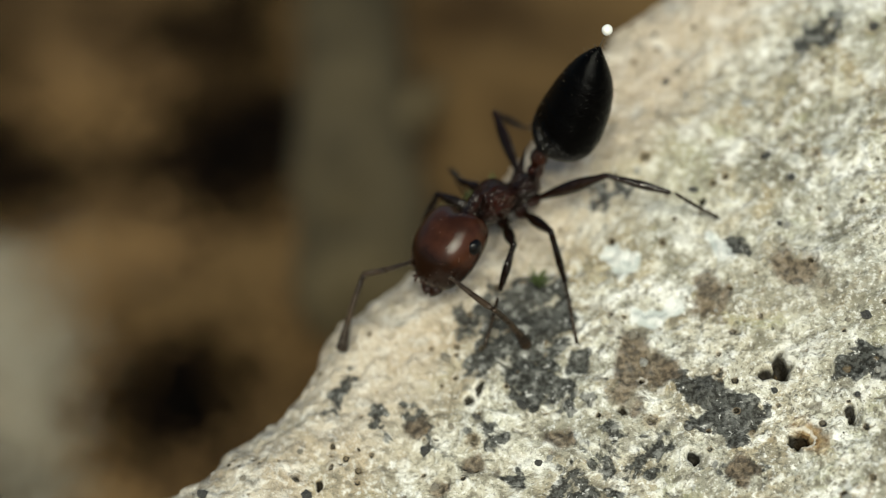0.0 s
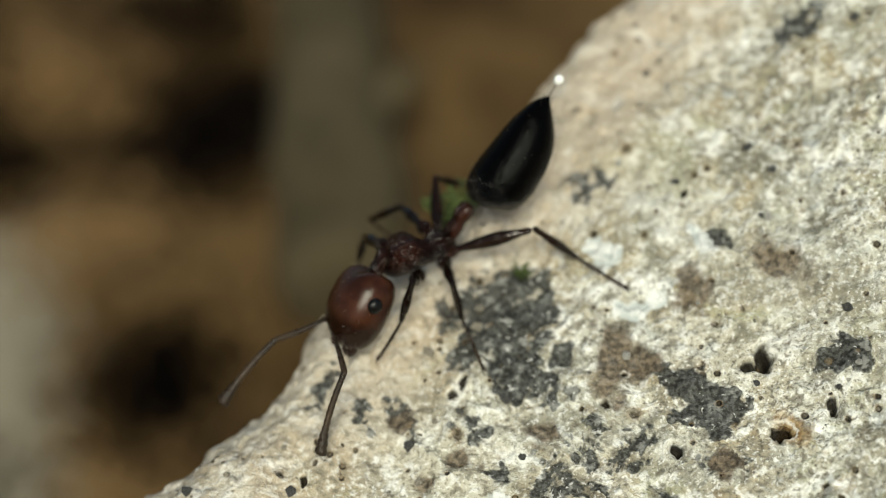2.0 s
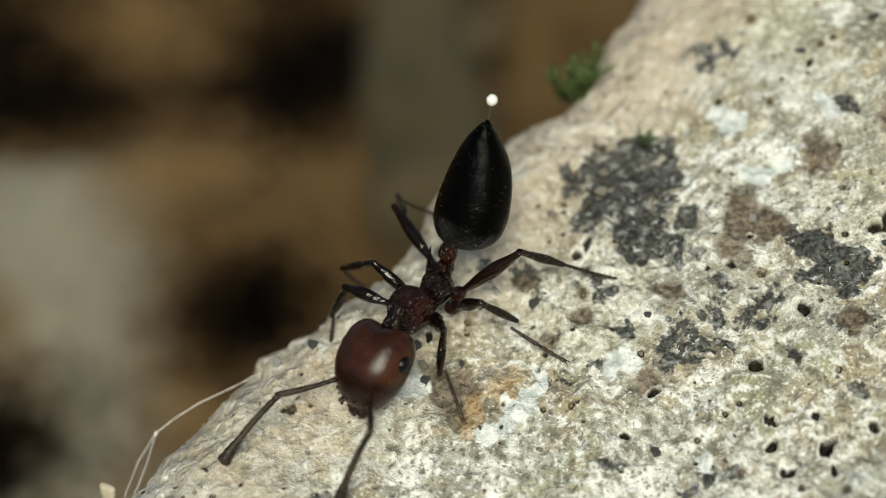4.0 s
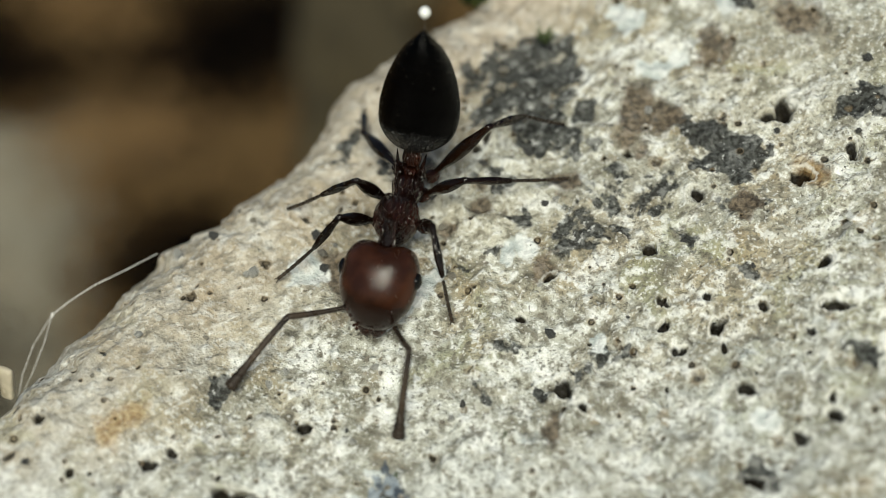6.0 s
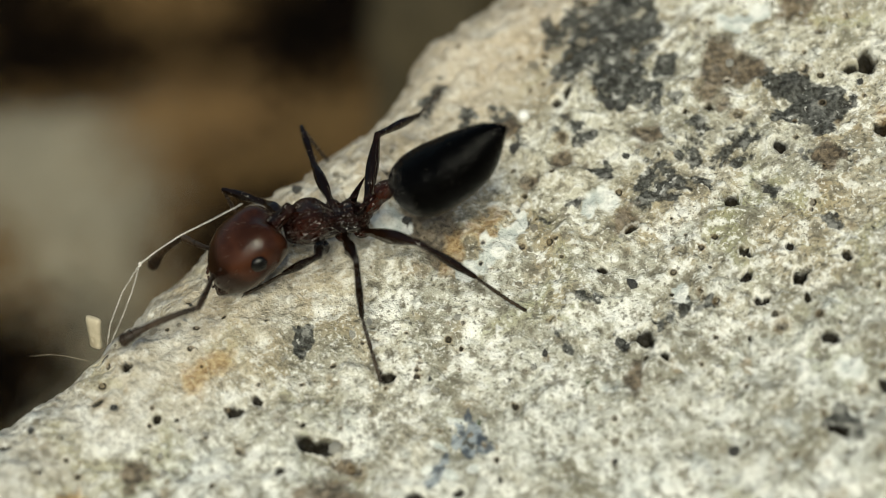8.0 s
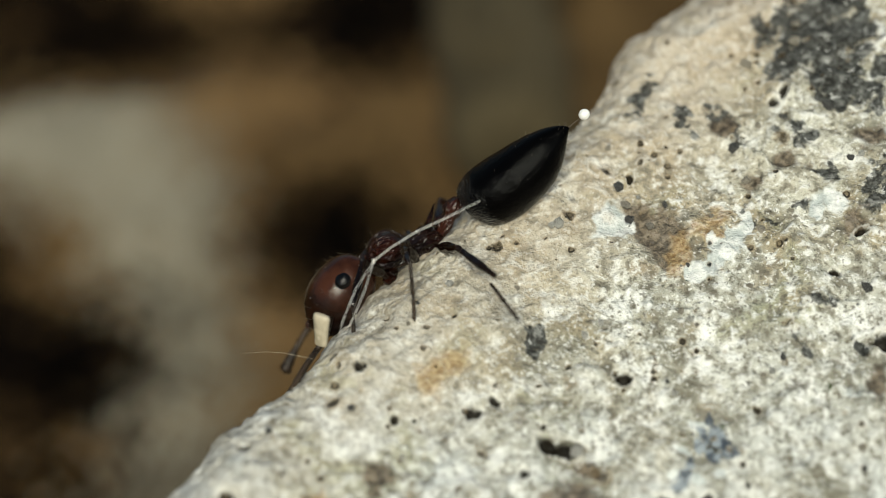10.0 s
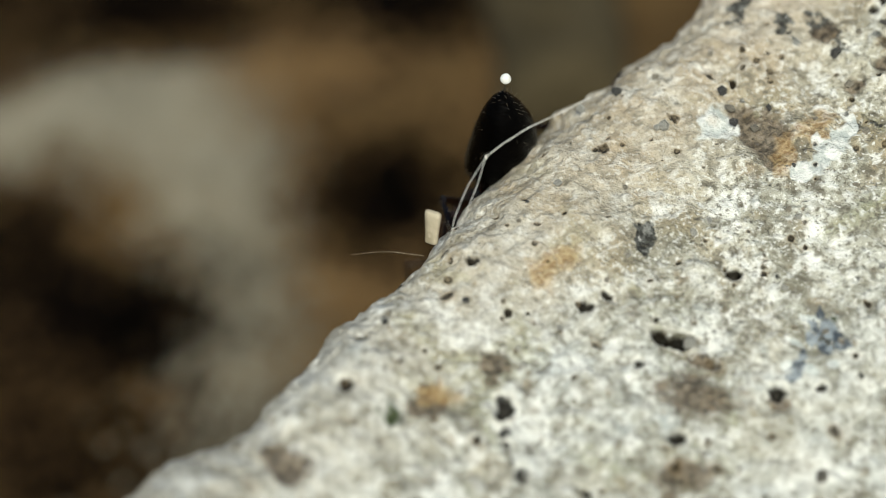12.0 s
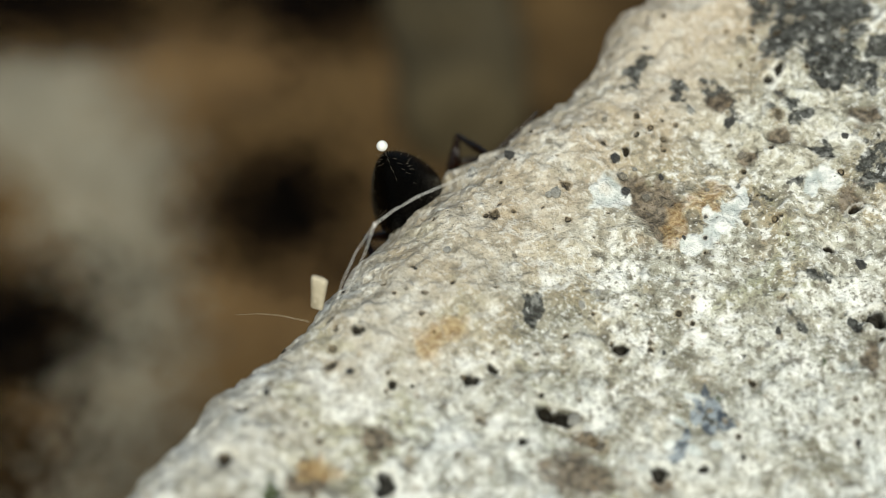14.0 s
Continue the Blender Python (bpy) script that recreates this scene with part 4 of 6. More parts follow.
    walk(pieces["L_scape"], [(0, mm(1.87, -0.076, -0.143, -6.6, 15.7, -51)), (0.5, mm(1.776, -0.386, -0.197, 1.4, 7.5, -45.4)), (1, mm(1.75, -0.219, 0.094, 4.7, 2.9, -63.2)), (1.5, mm(1.765, 0.005, -0.054, -7.1, -6, -64.8)), (2, mm(1.736, -0.011, -0.388, -3.8, 10, -28)), (2.5, mm(1.807, -0.064, -0.147, 1.5, 14, -40)), (3, mm(1.79, -0.171, -0.071, 0.1, 2.8, -31.5)), (4.25, mm(1.713, -0.374, -0.133, -1.2, -12.6, -37)), (5.5, mm(1.635, -0.578, -0.195, -1, -28.1, -42.8)), (6, mm(1.673, -0.402, -0.254, 0.1, -17.3, -56.7)), (6.5, mm(1.64, -0.33, -0.253, -3.9, -28.2, -63.7)), (7, mm(1.671, -0.293, -0.072, 5.8, -52.2, -18.5)), (7.25, mm(1.609, -0.367, -0.09, 12.4, -26.7, -48.8)), (7.5, mm(1.547, -0.441, -0.109, 5.2, -1.6, -73)), (8, mm(1.679, -0.18, -0.125, 7.1, 14.9, -62)), (8.5, mm(1.496, -0.575, -0.055, -5.8, 8.6, -87.5)), (9.65, mm(1.473, -0.336, -0.201, -12.8, 6.7, -90.5)), (10.8, mm(1.45, -0.098, -0.348, -19.7, 4.3, -93.3)), (11, mm(1.195, -0.228, -0.676, -15.5, -21.6, -93.2)), (11.5, mm(1.588, -0.402, -0.147, -11.3, -28.6, -26.4)), (12, mm(1.583, -0.408, -0.148, -14.9, -28.6, -25.6)), (12.5, mm(1.582, -0.412, -0.142, -14.3, -28.2, -25.2)), (13, mm(1.515, -0.433, -0.281, 8.7, -47.5, -36.4)), (13.5, mm(1.58, -0.412, -0.143, -16, -28.4, -26.2)), (14, mm(1.585, -0.404, -0.155, -14.6, -29.1, -26.1))])
    walk(pieces["L_funiculus"], [(0, mm(2.382, -0.708, -0.371, 0.2, 54.1, 1)), (0.5, mm(2.367, -0.985, -0.307, 0.2, 22.8, -5.7)), (1, mm(2.13, -0.968, 0.053, 5.6, 26.8, -69.2)), (1.5, mm(2.124, -0.757, 0.035, -5, -5.1, -39.8)), (2, mm(2.476, -0.405, -0.536, 0.1, 27.8, 0.7)), (2.5, mm(2.437, -0.591, -0.352, -0.4, 25, 9.8)), (3, mm(2.512, -0.614, -0.112, 0, 27.9, -13.5)), (4.25, mm(2.349, -0.85, 0.046, -0.3, 29.4, -28)), (5.5, mm(2.186, -1.087, 0.204, -1, 30.7, -42.7)), (6, mm(2.122, -1.087, 0, 0.1, 17.8, -27.9)), (6.5, mm(1.975, -1.006, 0.152, -1.7, 34.6, -23.2)), (7, mm(2.161, -0.457, 0.595, 13.1, 34.2, -39.8)), (7.5, mm(1.794, -1.247, -0.085, 1.2, 30.9, -10)), (8, mm(2.061, -0.897, -0.342, 8.8, 44.8, -47.7)), (8.5, mm(1.532, -1.403, -0.181, -5.6, 9.5, -73.2)), (9.65, mm(1.467, -1.175, -0.297, -2.9, 28, -12.3)), (10.8, mm(1.401, -0.946, -0.412, 18, 33.4, 58.4)), (11, mm(1.151, -1.015, -0.364, 9.5, 33.2, 37.7)), (11.5, mm(2.256, -0.733, 0.259, -8.7, 54.1, -22.7)), (12, mm(2.255, -0.73, 0.258, -10.3, 53.8, -22.7)), (12.5, mm(2.26, -0.731, 0.259, -10.3, 53.9, -22.9)), (13, mm(1.976, -0.773, 0.346, -0.7, 21.7, 2.9)), (13.5, mm(2.25, -0.742, 0.261, -10.4, 54.2, -22.1)), (14, mm(2.251, -0.731, 0.259, -10, 53.8, -22.6))])
    walk(pieces["L1_femur"], [(0, mm(0.381, -0.271, -0.216, -8.3, -24.3, -61.7)), (0.5, mm(0.38, -0.264, -0.225, 2, -28.6, -63.4)), (1, mm(0.381, -0.308, -0.16, 5.7, -41.5, -58.2)), (1.5, mm(0.38, -0.303, -0.168, -8.6, -35.7, -59.4)), (2, mm(0.423, -0.438, 0.188, -8.3, 8.2, -91)), (2.5, mm(0.504, -0.364, -0.054, 2.3, -6.4, -94)), (3, mm(0.386, -0.476, 0.176, 0.1, -3.6, -89.9)), (4.25, mm(0.259, -0.403, -0.007, 1.9, -22.7, -77.3)), (5.5, mm(0.131, -0.331, -0.19, -1.5, -41.8, -62.5)), (6, mm(0.224, -0.382, -0.179, 0.2, -44.1, -47.9)), (6.5, mm(0.284, -0.43, -0.267, -2.7, -34.6, -34.9)), (7, mm(0.137, -0.659, -0.083, -10.9, -69, 25.5)), (7.5, mm(0.28, -0.564, 0.013, -11.1, -66.6, 64.2)), (7.67, mm(0.376, -0.508, 0.004, 30.9, -42.3, -5.1)), (7.83, mm(0.472, -0.451, -0.005, 28.2, -9.1, -37.7)), (8, mm(0.568, -0.395, -0.013, 7.8, 17.4, -73.1)), (8.5, mm(0.38, -0.307, -0.16, -7.2, -44.4, -58.6)), (9.65, mm(0.38, -0.246, -0.227, -13.2, -29.6, -61.4)), (10.8, mm(0.38, -0.184, -0.293, -19.3, -15.1, -65.5)), (11, mm(0.38, -0.193, -0.288, -15, -21.1, -67.9)), (11.5, mm(0.38, -0.241, -0.25, -19.6, -25.3, -65.3)), (12, mm(0.381, -0.241, -0.25, -24.7, -23.9, -65)), (12.5, mm(0.381, -0.242, -0.249, -24.2, -23.6, -64.9)), (13, mm(0.38, -0.241, -0.249, 14.9, -46.1, -72.3)), (13.5, mm(0.381, -0.241, -0.249, -25.8, -23.6, -65.5)), (14, mm(0.38, -0.241, -0.25, -23.8, -23.7, -64.9))])
    walk(pieces["L1_tibia"], [(0, mm(0.692, -0.849, 0.08, -8.4, 57.5, -39.8)), (0.5, mm(0.663, -0.83, 0.12, 1.9, 50.1, -38.1)), (1, mm(0.664, -0.766, 0.318, 5.8, 43.8, -48.2)), (1.5, mm(0.678, -0.806, 0.253, -9, 53.1, -51)), (2, mm(0.411, -1.145, 0.086, -11.8, 48.3, -81)), (2.5, mm(0.455, -1.071, 0.026, 2.9, 38.1, -81.9)), (3, mm(0.387, -1.187, 0.221, 0.2, 53, -84.4)), (4.25, mm(0.379, -0.989, 0.247, 0.2, 51.7, -55.4)), (5.5, mm(0.371, -0.791, 0.274, -0.9, 50.5, -27.1)), (6, mm(0.565, -0.76, 0.314, 0.2, 51.5, -54.3)), (6.5, mm(0.744, -0.751, 0.119, -2.6, 30.6, -37.5)), (7, mm(0.354, -0.556, 0.542, 8.3, 28.4, -25.5)), (7.5, mm(0.402, -0.312, 0.659, 6.3, 43.9, -52.7)), (8, mm(0.767, -1.048, -0.227, 4.6, -10, -37.2)), (8.5, mm(0.648, -0.746, 0.344, -5.9, 42.5, -52.7)), (9.65, mm(0.658, -0.782, 0.119, -8.8, 49.7, -37.9)), (10.8, mm(0.668, -0.817, -0.106, -8.8, 57.1, -21)), (11, mm(0.633, -0.816, -0.028, -8, 57.7, -23.3)), (11.5, mm(0.653, -0.833, 0.058, -14.1, 51.5, -38.6)), (12, mm(0.659, -0.838, 0.042, -17.3, 52.5, -39.4)), (12.5, mm(0.661, -0.84, 0.039, -17.2, 52.5, -39.5)), (13, mm(0.532, -0.717, 0.27, 17.8, 55, -45.1)), (13.5, mm(0.654, -0.842, 0.039, -18.4, 53.1, -40.5)), (14, mm(0.66, -0.838, 0.04, -17, 52.9, -39.5))])
    walk(pieces["L1_tarsus"], [(0, mm(0.989, -1.097, -0.528, 17.8, 82.2, 17.7)), (0.5, mm(1.027, -1.115, -0.432, 0.1, 68.7, -1)), (1, mm(1.011, -1.154, -0.18, -26.8, 75.9, -26.1)), (1.5, mm(0.95, -1.143, -0.323, -128.4, 86.8, -128.4)), (2, mm(0.486, -1.615, -0.449, 8.6, 50.2, 48.3)), (2.5, mm(0.535, -1.629, -0.416, -2.4, 48.7, 41.2)), (3, mm(0.429, -1.615, -0.351, -0.2, 52.5, 69)), (4.25, mm(0.617, -1.314, -0.334, -13.2, 36.9, -4.8)), (5.5, mm(0.804, -1.013, -0.317, -1.2, 22.1, -63.3)), (6, mm(0.831, -1.13, -0.257, 0.1, 34, -51.4)), (6.5, mm(1.275, -1.158, -0.277, -3.8, 35.6, -56)), (7, mm(0.983, -0.855, 0.165, 19.8, 47.9, -49.1)), (7.5, mm(0.724, -0.734, 0.148, 10.3, 58.1, -75.3)), (7.75, mm(1.028, -1.106, 0.023, 11.5, 67, -136.8)), (8, mm(1.332, -1.477, -0.102, -11.5, 70.2, 139.2)), (8.17, mm(1.211, -1.374, -0.116, 29.7, 78.5, 129.5)), (8.33, mm(1.09, -1.271, -0.129, 126.5, 84.4, 176.1)), (8.5, mm(0.97, -1.168, -0.142, -149.3, 77.3, -149.9)), (9.65, mm(1.002, -1.063, -0.426, -45.3, 81.1, -51.2)), (10.8, mm(1.034, -0.958, -0.71, -10.7, 66.2, -22)), (11, mm(0.986, -0.968, -0.637, -8, 43.8, -28.5)), (11.5, mm(1.003, -1.112, -0.506, -26.5, 69.2, -54.1)), (12, mm(0.998, -1.116, -0.529, -35.4, 71.9, -59.4)), (12.5, mm(0.998, -1.118, -0.533, -34.3, 71.8, -58.1)), (12.75, mm(0.911, -1.064, -0.426, -2.8, 31.2, -28.8)), (13, mm(0.824, -1.009, -0.319, 4.8, -12.1, -24.5)), (13.25, mm(0.903, -1.066, -0.428, -3.2, 31.6, -29.4)), (13.5, mm(0.983, -1.122, -0.537, -38, 72.1, -62.2)), (14, mm(0.995, -1.115, -0.534, -35, 72.1, -59.5))])
    walk(pieces["L2_femur"], [(0, mm(-0.103, -0.26, -0.219, -8.2, -11.8, -71.6)), (0.5, mm(-0.094, -0.24, -0.224, 1.9, 3.1, -105.4)), (1, mm(-0.105, -0.288, -0.169, 5.6, -24.3, -75.9)), (1.5, mm(-0.1, -0.303, -0.168, -10.4, -42.9, -94.5)), (2, mm(-0.309, -0.389, 0.214, -8.2, -6.1, -92.7)), (2.5, mm(-0.1, -0.308, -0.16, 3.1, -42.7, -94.7)), (3, mm(-0.101, -0.306, -0.164, 0.2, -42.8, -95.1)), (4.25, mm(-0.162, -0.323, -0.175, -0.9, -41.7, -84.3)), (5.5, mm(-0.224, -0.34, -0.186, -1.6, -40.4, -73.6)), (6, mm(-0.184, -0.325, -0.16, 0.3, -61.8, -52.9)), (6.5, mm(-0.202, -0.408, -0.149, -6.6, -63.9, -44.3)), (7, mm(-0.148, -0.402, -0, 14.7, -9.6, -88)), (7.5, mm(-0.039, -0.447, 0.042, 5.4, -1.5, -81.5)), (8, mm(-0.148, -0.409, 0.005, 7.8, -11.4, -84)), (8.5, mm(-0.1, -0.306, -0.161, -8.6, -49.1, -96)), (9.65, mm(-0.1, -0.246, -0.227, -15.3, -33.9, -93.5)), (10.8, mm(-0.1, -0.185, -0.293, -20.5, -18.6, -93.1)), (11, mm(-0.1, -0.193, -0.288, -15.4, -20.4, -93.8)), (11.5, mm(-0.1, -0.24, -0.25, -20.8, -31, -94.4)), (12, mm(-0.1, -0.24, -0.25, -25.9, -30.6, -94.3)), (12.5, mm(-0.1, -0.241, -0.25, -25.5, -30.2, -93.9)), (13, mm(-0.1, -0.239, -0.25, 13.4, -29.3, -92.9)), (13.5, mm(-0.1, -0.241, -0.25, -26.9, -30.3, -94.5)), (14, mm(-0.1, -0.24, -0.25, -25.1, -30.9, -94.6))])
    walk(pieces["L2_tibia"], [(0, mm(0.143, -1.002, -0.056, -8.3, 18.9, -111.9)), (0.5, mm(-0.305, -1.006, -0.267, 1.9, 16.4, -70.2)), (1, mm(0.072, -0.992, 0.158, 5.1, 7.3, -105.6)), (1.5, mm(-0.146, -0.888, 0.376, -8.4, 23, -88.3)), (2, mm(-0.347, -1.18, 0.298, -7.6, 20.6, -63.1)), (2.5, mm(-0.148, -0.894, 0.383, 2.6, 25.8, -88.7)), (3, mm(-0.153, -0.891, 0.38, 0.1, 27.2, -89)), (4.25, mm(-0.103, -0.905, 0.354, -0.6, 25.2, -89.8)), (5.5, mm(-0.053, -0.919, 0.328, -1.4, 23.3, -90.7)), (6, mm(0.045, -0.627, 0.549, 0.2, 45.8, -91.8)), (6.5, mm(0.048, -0.652, 0.565, -5.2, 44, -81.7)), (7, mm(-0.12, -1.18, 0.131, 17.3, 32.4, -78.6)), (7.5, mm(0.077, -1.222, 0.063, 6.7, 35.9, -83.7)), (8, mm(-0.067, -1.184, 0.162, 7.7, -7.1, -89.2)), (8.5, mm(-0.155, -0.827, 0.444, -6, 19.2, -84.4)), (9.65, mm(-0.148, -0.885, 0.203, -16.9, 37.2, -82)), (10.8, mm(-0.141, -0.942, -0.038, -30.7, 55.3, -84.5)), (11, mm(-0.15, -0.941, -0.009, -23.1, 54.9, -82.1)), (11.5, mm(-0.153, -0.924, 0.162, -24, 43.6, -85.5)), (12, mm(-0.152, -0.927, 0.158, -29.4, 43, -85.4)), (12.5, mm(-0.147, -0.931, 0.152, -29.1, 43, -85.8)), (13, mm(-0.136, -0.936, 0.141, 11.7, 15.4, -100.8)), (13.5, mm(-0.155, -0.93, 0.154, -30.6, 42.7, -86.1)), (14, mm(-0.155, -0.924, 0.161, -28.4, 42.6, -85.1))])
    walk(pieces["L2_tarsus"], [(0, mm(-0.156, -1.747, -0.331, 147, 77.5, 147.6)), (0.25, mm(-0.092, -1.76, -0.419, 52.1, 77.2, 102.6)), (0.5, mm(-0.028, -1.772, -0.507, -5.1, 67.7, 96)), (0.75, mm(-0.091, -1.787, -0.228, -7.9, 73.6, 145.3)), (1, mm(-0.154, -1.803, 0.051, 10.2, 77.4, -145.2)), (1.5, mm(-0.122, -1.67, 0.044, -12.3, 57.7, -133)), (1.75, mm(-0.054, -1.779, 0.022, -4.2, 57.2, -161)), (2, mm(0.013, -1.888, -0, 3.4, 58.8, 170.6)), (2.5, mm(-0.131, -1.659, 0.013, 3.5, 72.8, -149.8)), (3, mm(-0.139, -1.647, -0.009, -0.1, 71.6, 158.1)), (4.25, mm(-0.101, -1.677, -0.01, 11.4, 55.3, -143.2)), (5.5, mm(-0.063, -1.707, -0.011, -1.6, 40.6, -104.8)), (6, mm(0.027, -1.214, -0.055, 0.2, 47.1, -94.6)), (6.5, mm(0.136, -1.258, -0.027, -5.8, 49.3, -89.8)), (7, mm(0.021, -1.88, -0.321, 13.9, 13.2, -108.3)), (7.5, mm(0.152, -1.899, -0.429, 3.5, 6, -140.1)), (8, mm(-0.056, -2.025, 0.267, 9.1, 67.8, -145.2)), (8.5, mm(-0.076, -1.626, 0.165, -6.6, 31.9, -108.2)), (9.65, mm(-0.085, -1.525, -0.286, -14.4, 31.2, -95.7)), (10.8, mm(-0.094, -1.424, -0.736, -22.2, 32, -83.2)), (11, mm(-0.082, -1.424, -0.704, -16, 25.8, -86.9)), (11.5, mm(-0.105, -1.538, -0.423, -19.1, 19.2, -85.2)), (12, mm(-0.102, -1.546, -0.421, -24.2, 20.7, -85.4)), (12.5, mm(-0.101, -1.55, -0.427, -23.9, 20.6, -85.9)), (12.75, mm(-0.196, -1.645, -0.256, -14.5, 22.6, -20.5)), (13, mm(-0.29, -1.741, -0.085, -8.7, 15.5, 43.4)), (13.25, mm(-0.201, -1.646, -0.254, -15.2, 22.7, -19.8)), (13.5, mm(-0.113, -1.552, -0.423, -25.1, 20.4, -84.6)), (14, mm(-0.102, -1.547, -0.414, -23.7, 22.5, -86.1))])
    walk(pieces["L3_femur"], [(0, mm(-0.546, -0.373, 0.013, -8.2, -25.2, -113.8)), (0.5, mm(-0.664, -0.325, -0.033, 1.3, -3.2, -138.8)), (1, mm(-0.67, -0.359, 0.073, 5.1, -11.2, -110.6)), (1.5, mm(-0.776, -0.368, 0.164, -7.5, -20, -111.5)), (2, mm(-0.45, -0.287, -0.169, -8, -41.4, -127.6)), (2.5, mm(-0.795, -0.328, 0.107, 2.2, -12.8, -112.8)), (3, mm(-0.686, -0.305, 0.082, 0.1, -7.9, -126.3)), (4.25, mm(-0.753, -0.324, -0.014, 6.4, -36.8, -108.3)), (5.5, mm(-0.82, -0.343, -0.109, -3.1, -65.8, -80.1)), (5.75, mm(-0.742, -0.305, -0.037, 10.9, -21.6, -112.8)), (6, mm(-0.664, -0.266, 0.036, 0.1, 22.2, -135.2)), (6.5, mm(-0.55, -0.313, -0.03, -3.5, 4.8, -113.3)), (7, mm(-0.542, -0.322, -0.095, 15.1, -18.5, -105.3)), (7.5, mm(-0.715, -0.28, -0.033, 5.3, -18.7, -113.8)), (8, mm(-0.644, -0.258, -0.093, 7.9, -25.1, -115.4)), (8.5, mm(-0.683, -0.159, 0.103, -7.6, -40.9, -88.5)), (9.65, mm(-0.566, -0.161, -0.093, -12.3, -31.5, -100.8)), (10.8, mm(-0.449, -0.164, -0.29, -18.7, -23.2, -112.9)), (11, mm(-0.45, -0.173, -0.285, -13.3, -18.8, -116.7)), (11.5, mm(-0.471, -0.265, -0.23, -16.9, -21.6, -115.6)), (12, mm(-0.449, -0.218, -0.251, -24.4, -35.4, -108.5)), (12.5, mm(-0.45, -0.22, -0.251, -22.2, -29.4, -112.4)), (13, mm(-0.42, -0.202, -0.254, 6.4, -7, -148.3)), (13.5, mm(-0.449, -0.219, -0.251, -23.5, -29.5, -112.1)), (14, mm(-0.464, -0.258, -0.225, -23.1, -31.9, -108.1))])
    walk(pieces["L3_tibia"], [(0, mm(-0.965, -1.325, 0.501, -5, 47.9, -160.2)), (0.5, mm(-1.523, -1.076, 0.03, 2.4, 38.4, -106.3)), (0.75, mm(-1.294, -1.243, 0.162, -2.3, 29.9, -145.2)), (1, mm(-1.065, -1.411, 0.294, -0, 20.9, 179.6)), (1.5, mm(-1.171, -1.37, 0.556, 0.6, 46.8, 177.2)), (2, mm(-0.976, -0.97, 0.591, -7.2, 32.6, -136.6)), (2.5, mm(-1.226, -1.356, 0.361, 0.6, 9.8, -163.9)), (3, mm(-1.357, -1.217, 0.238, 0.1, 13.2, -108.7)), (4.25, mm(-1.049, -1.008, 0.577, 3.1, 23.5, -138.7)), (5.5, mm(-0.741, -0.798, 0.915, -0.2, 33.8, -171.3)), (6, mm(-1.402, -1, -0.389, 0.1, 33.1, -160.9)), (6.5, mm(-0.991, -1.338, -0.124, -3.4, 33.7, -132.8)), (7, mm(-0.828, -1.37, 0.268, 6.4, 17.4, -153.7)), (7.5, mm(-1.153, -1.271, 0.333, 0, 27.159, -135.525)), (8, mm(-1.081, -1.178, 0.385, 4.9, 16.1, -140.5)), (8.5, mm(-0.662, -0.943, 0.782, -5.1, 24, -128.4)), (9.65, mm(-0.762, -1.04, 0.472, -10.1, 38.5, -140)), (10.8, mm(-0.861, -1.137, 0.163, -21.1, 51.6, -156.8)), (11, mm(-0.938, -1.145, 0.086, -13.6, 52.6, -157.3)), (11.25, mm(-0.938, -1.191, 0.141, -2.7, 37.9, 174.1)), (11.5, mm(-0.937, -1.236, 0.197, 13.7, 28.4, 146.7)), (12, mm(-0.747, -1.107, 0.414, -12.1, 31.4, -161.2)), (12.5, mm(-0.831, -1.146, 0.314, -2.7, 24.9, -175.3)), (13, mm(-1.386, -0.799, -0.114, 7.4, 12, -140.3)), (13.5, mm(-0.826, -1.146, 0.315, -3.5, 19.7, -173.8)), (14, mm(-0.77, -1.193, 0.387, 3, 36.2, 175.9))])
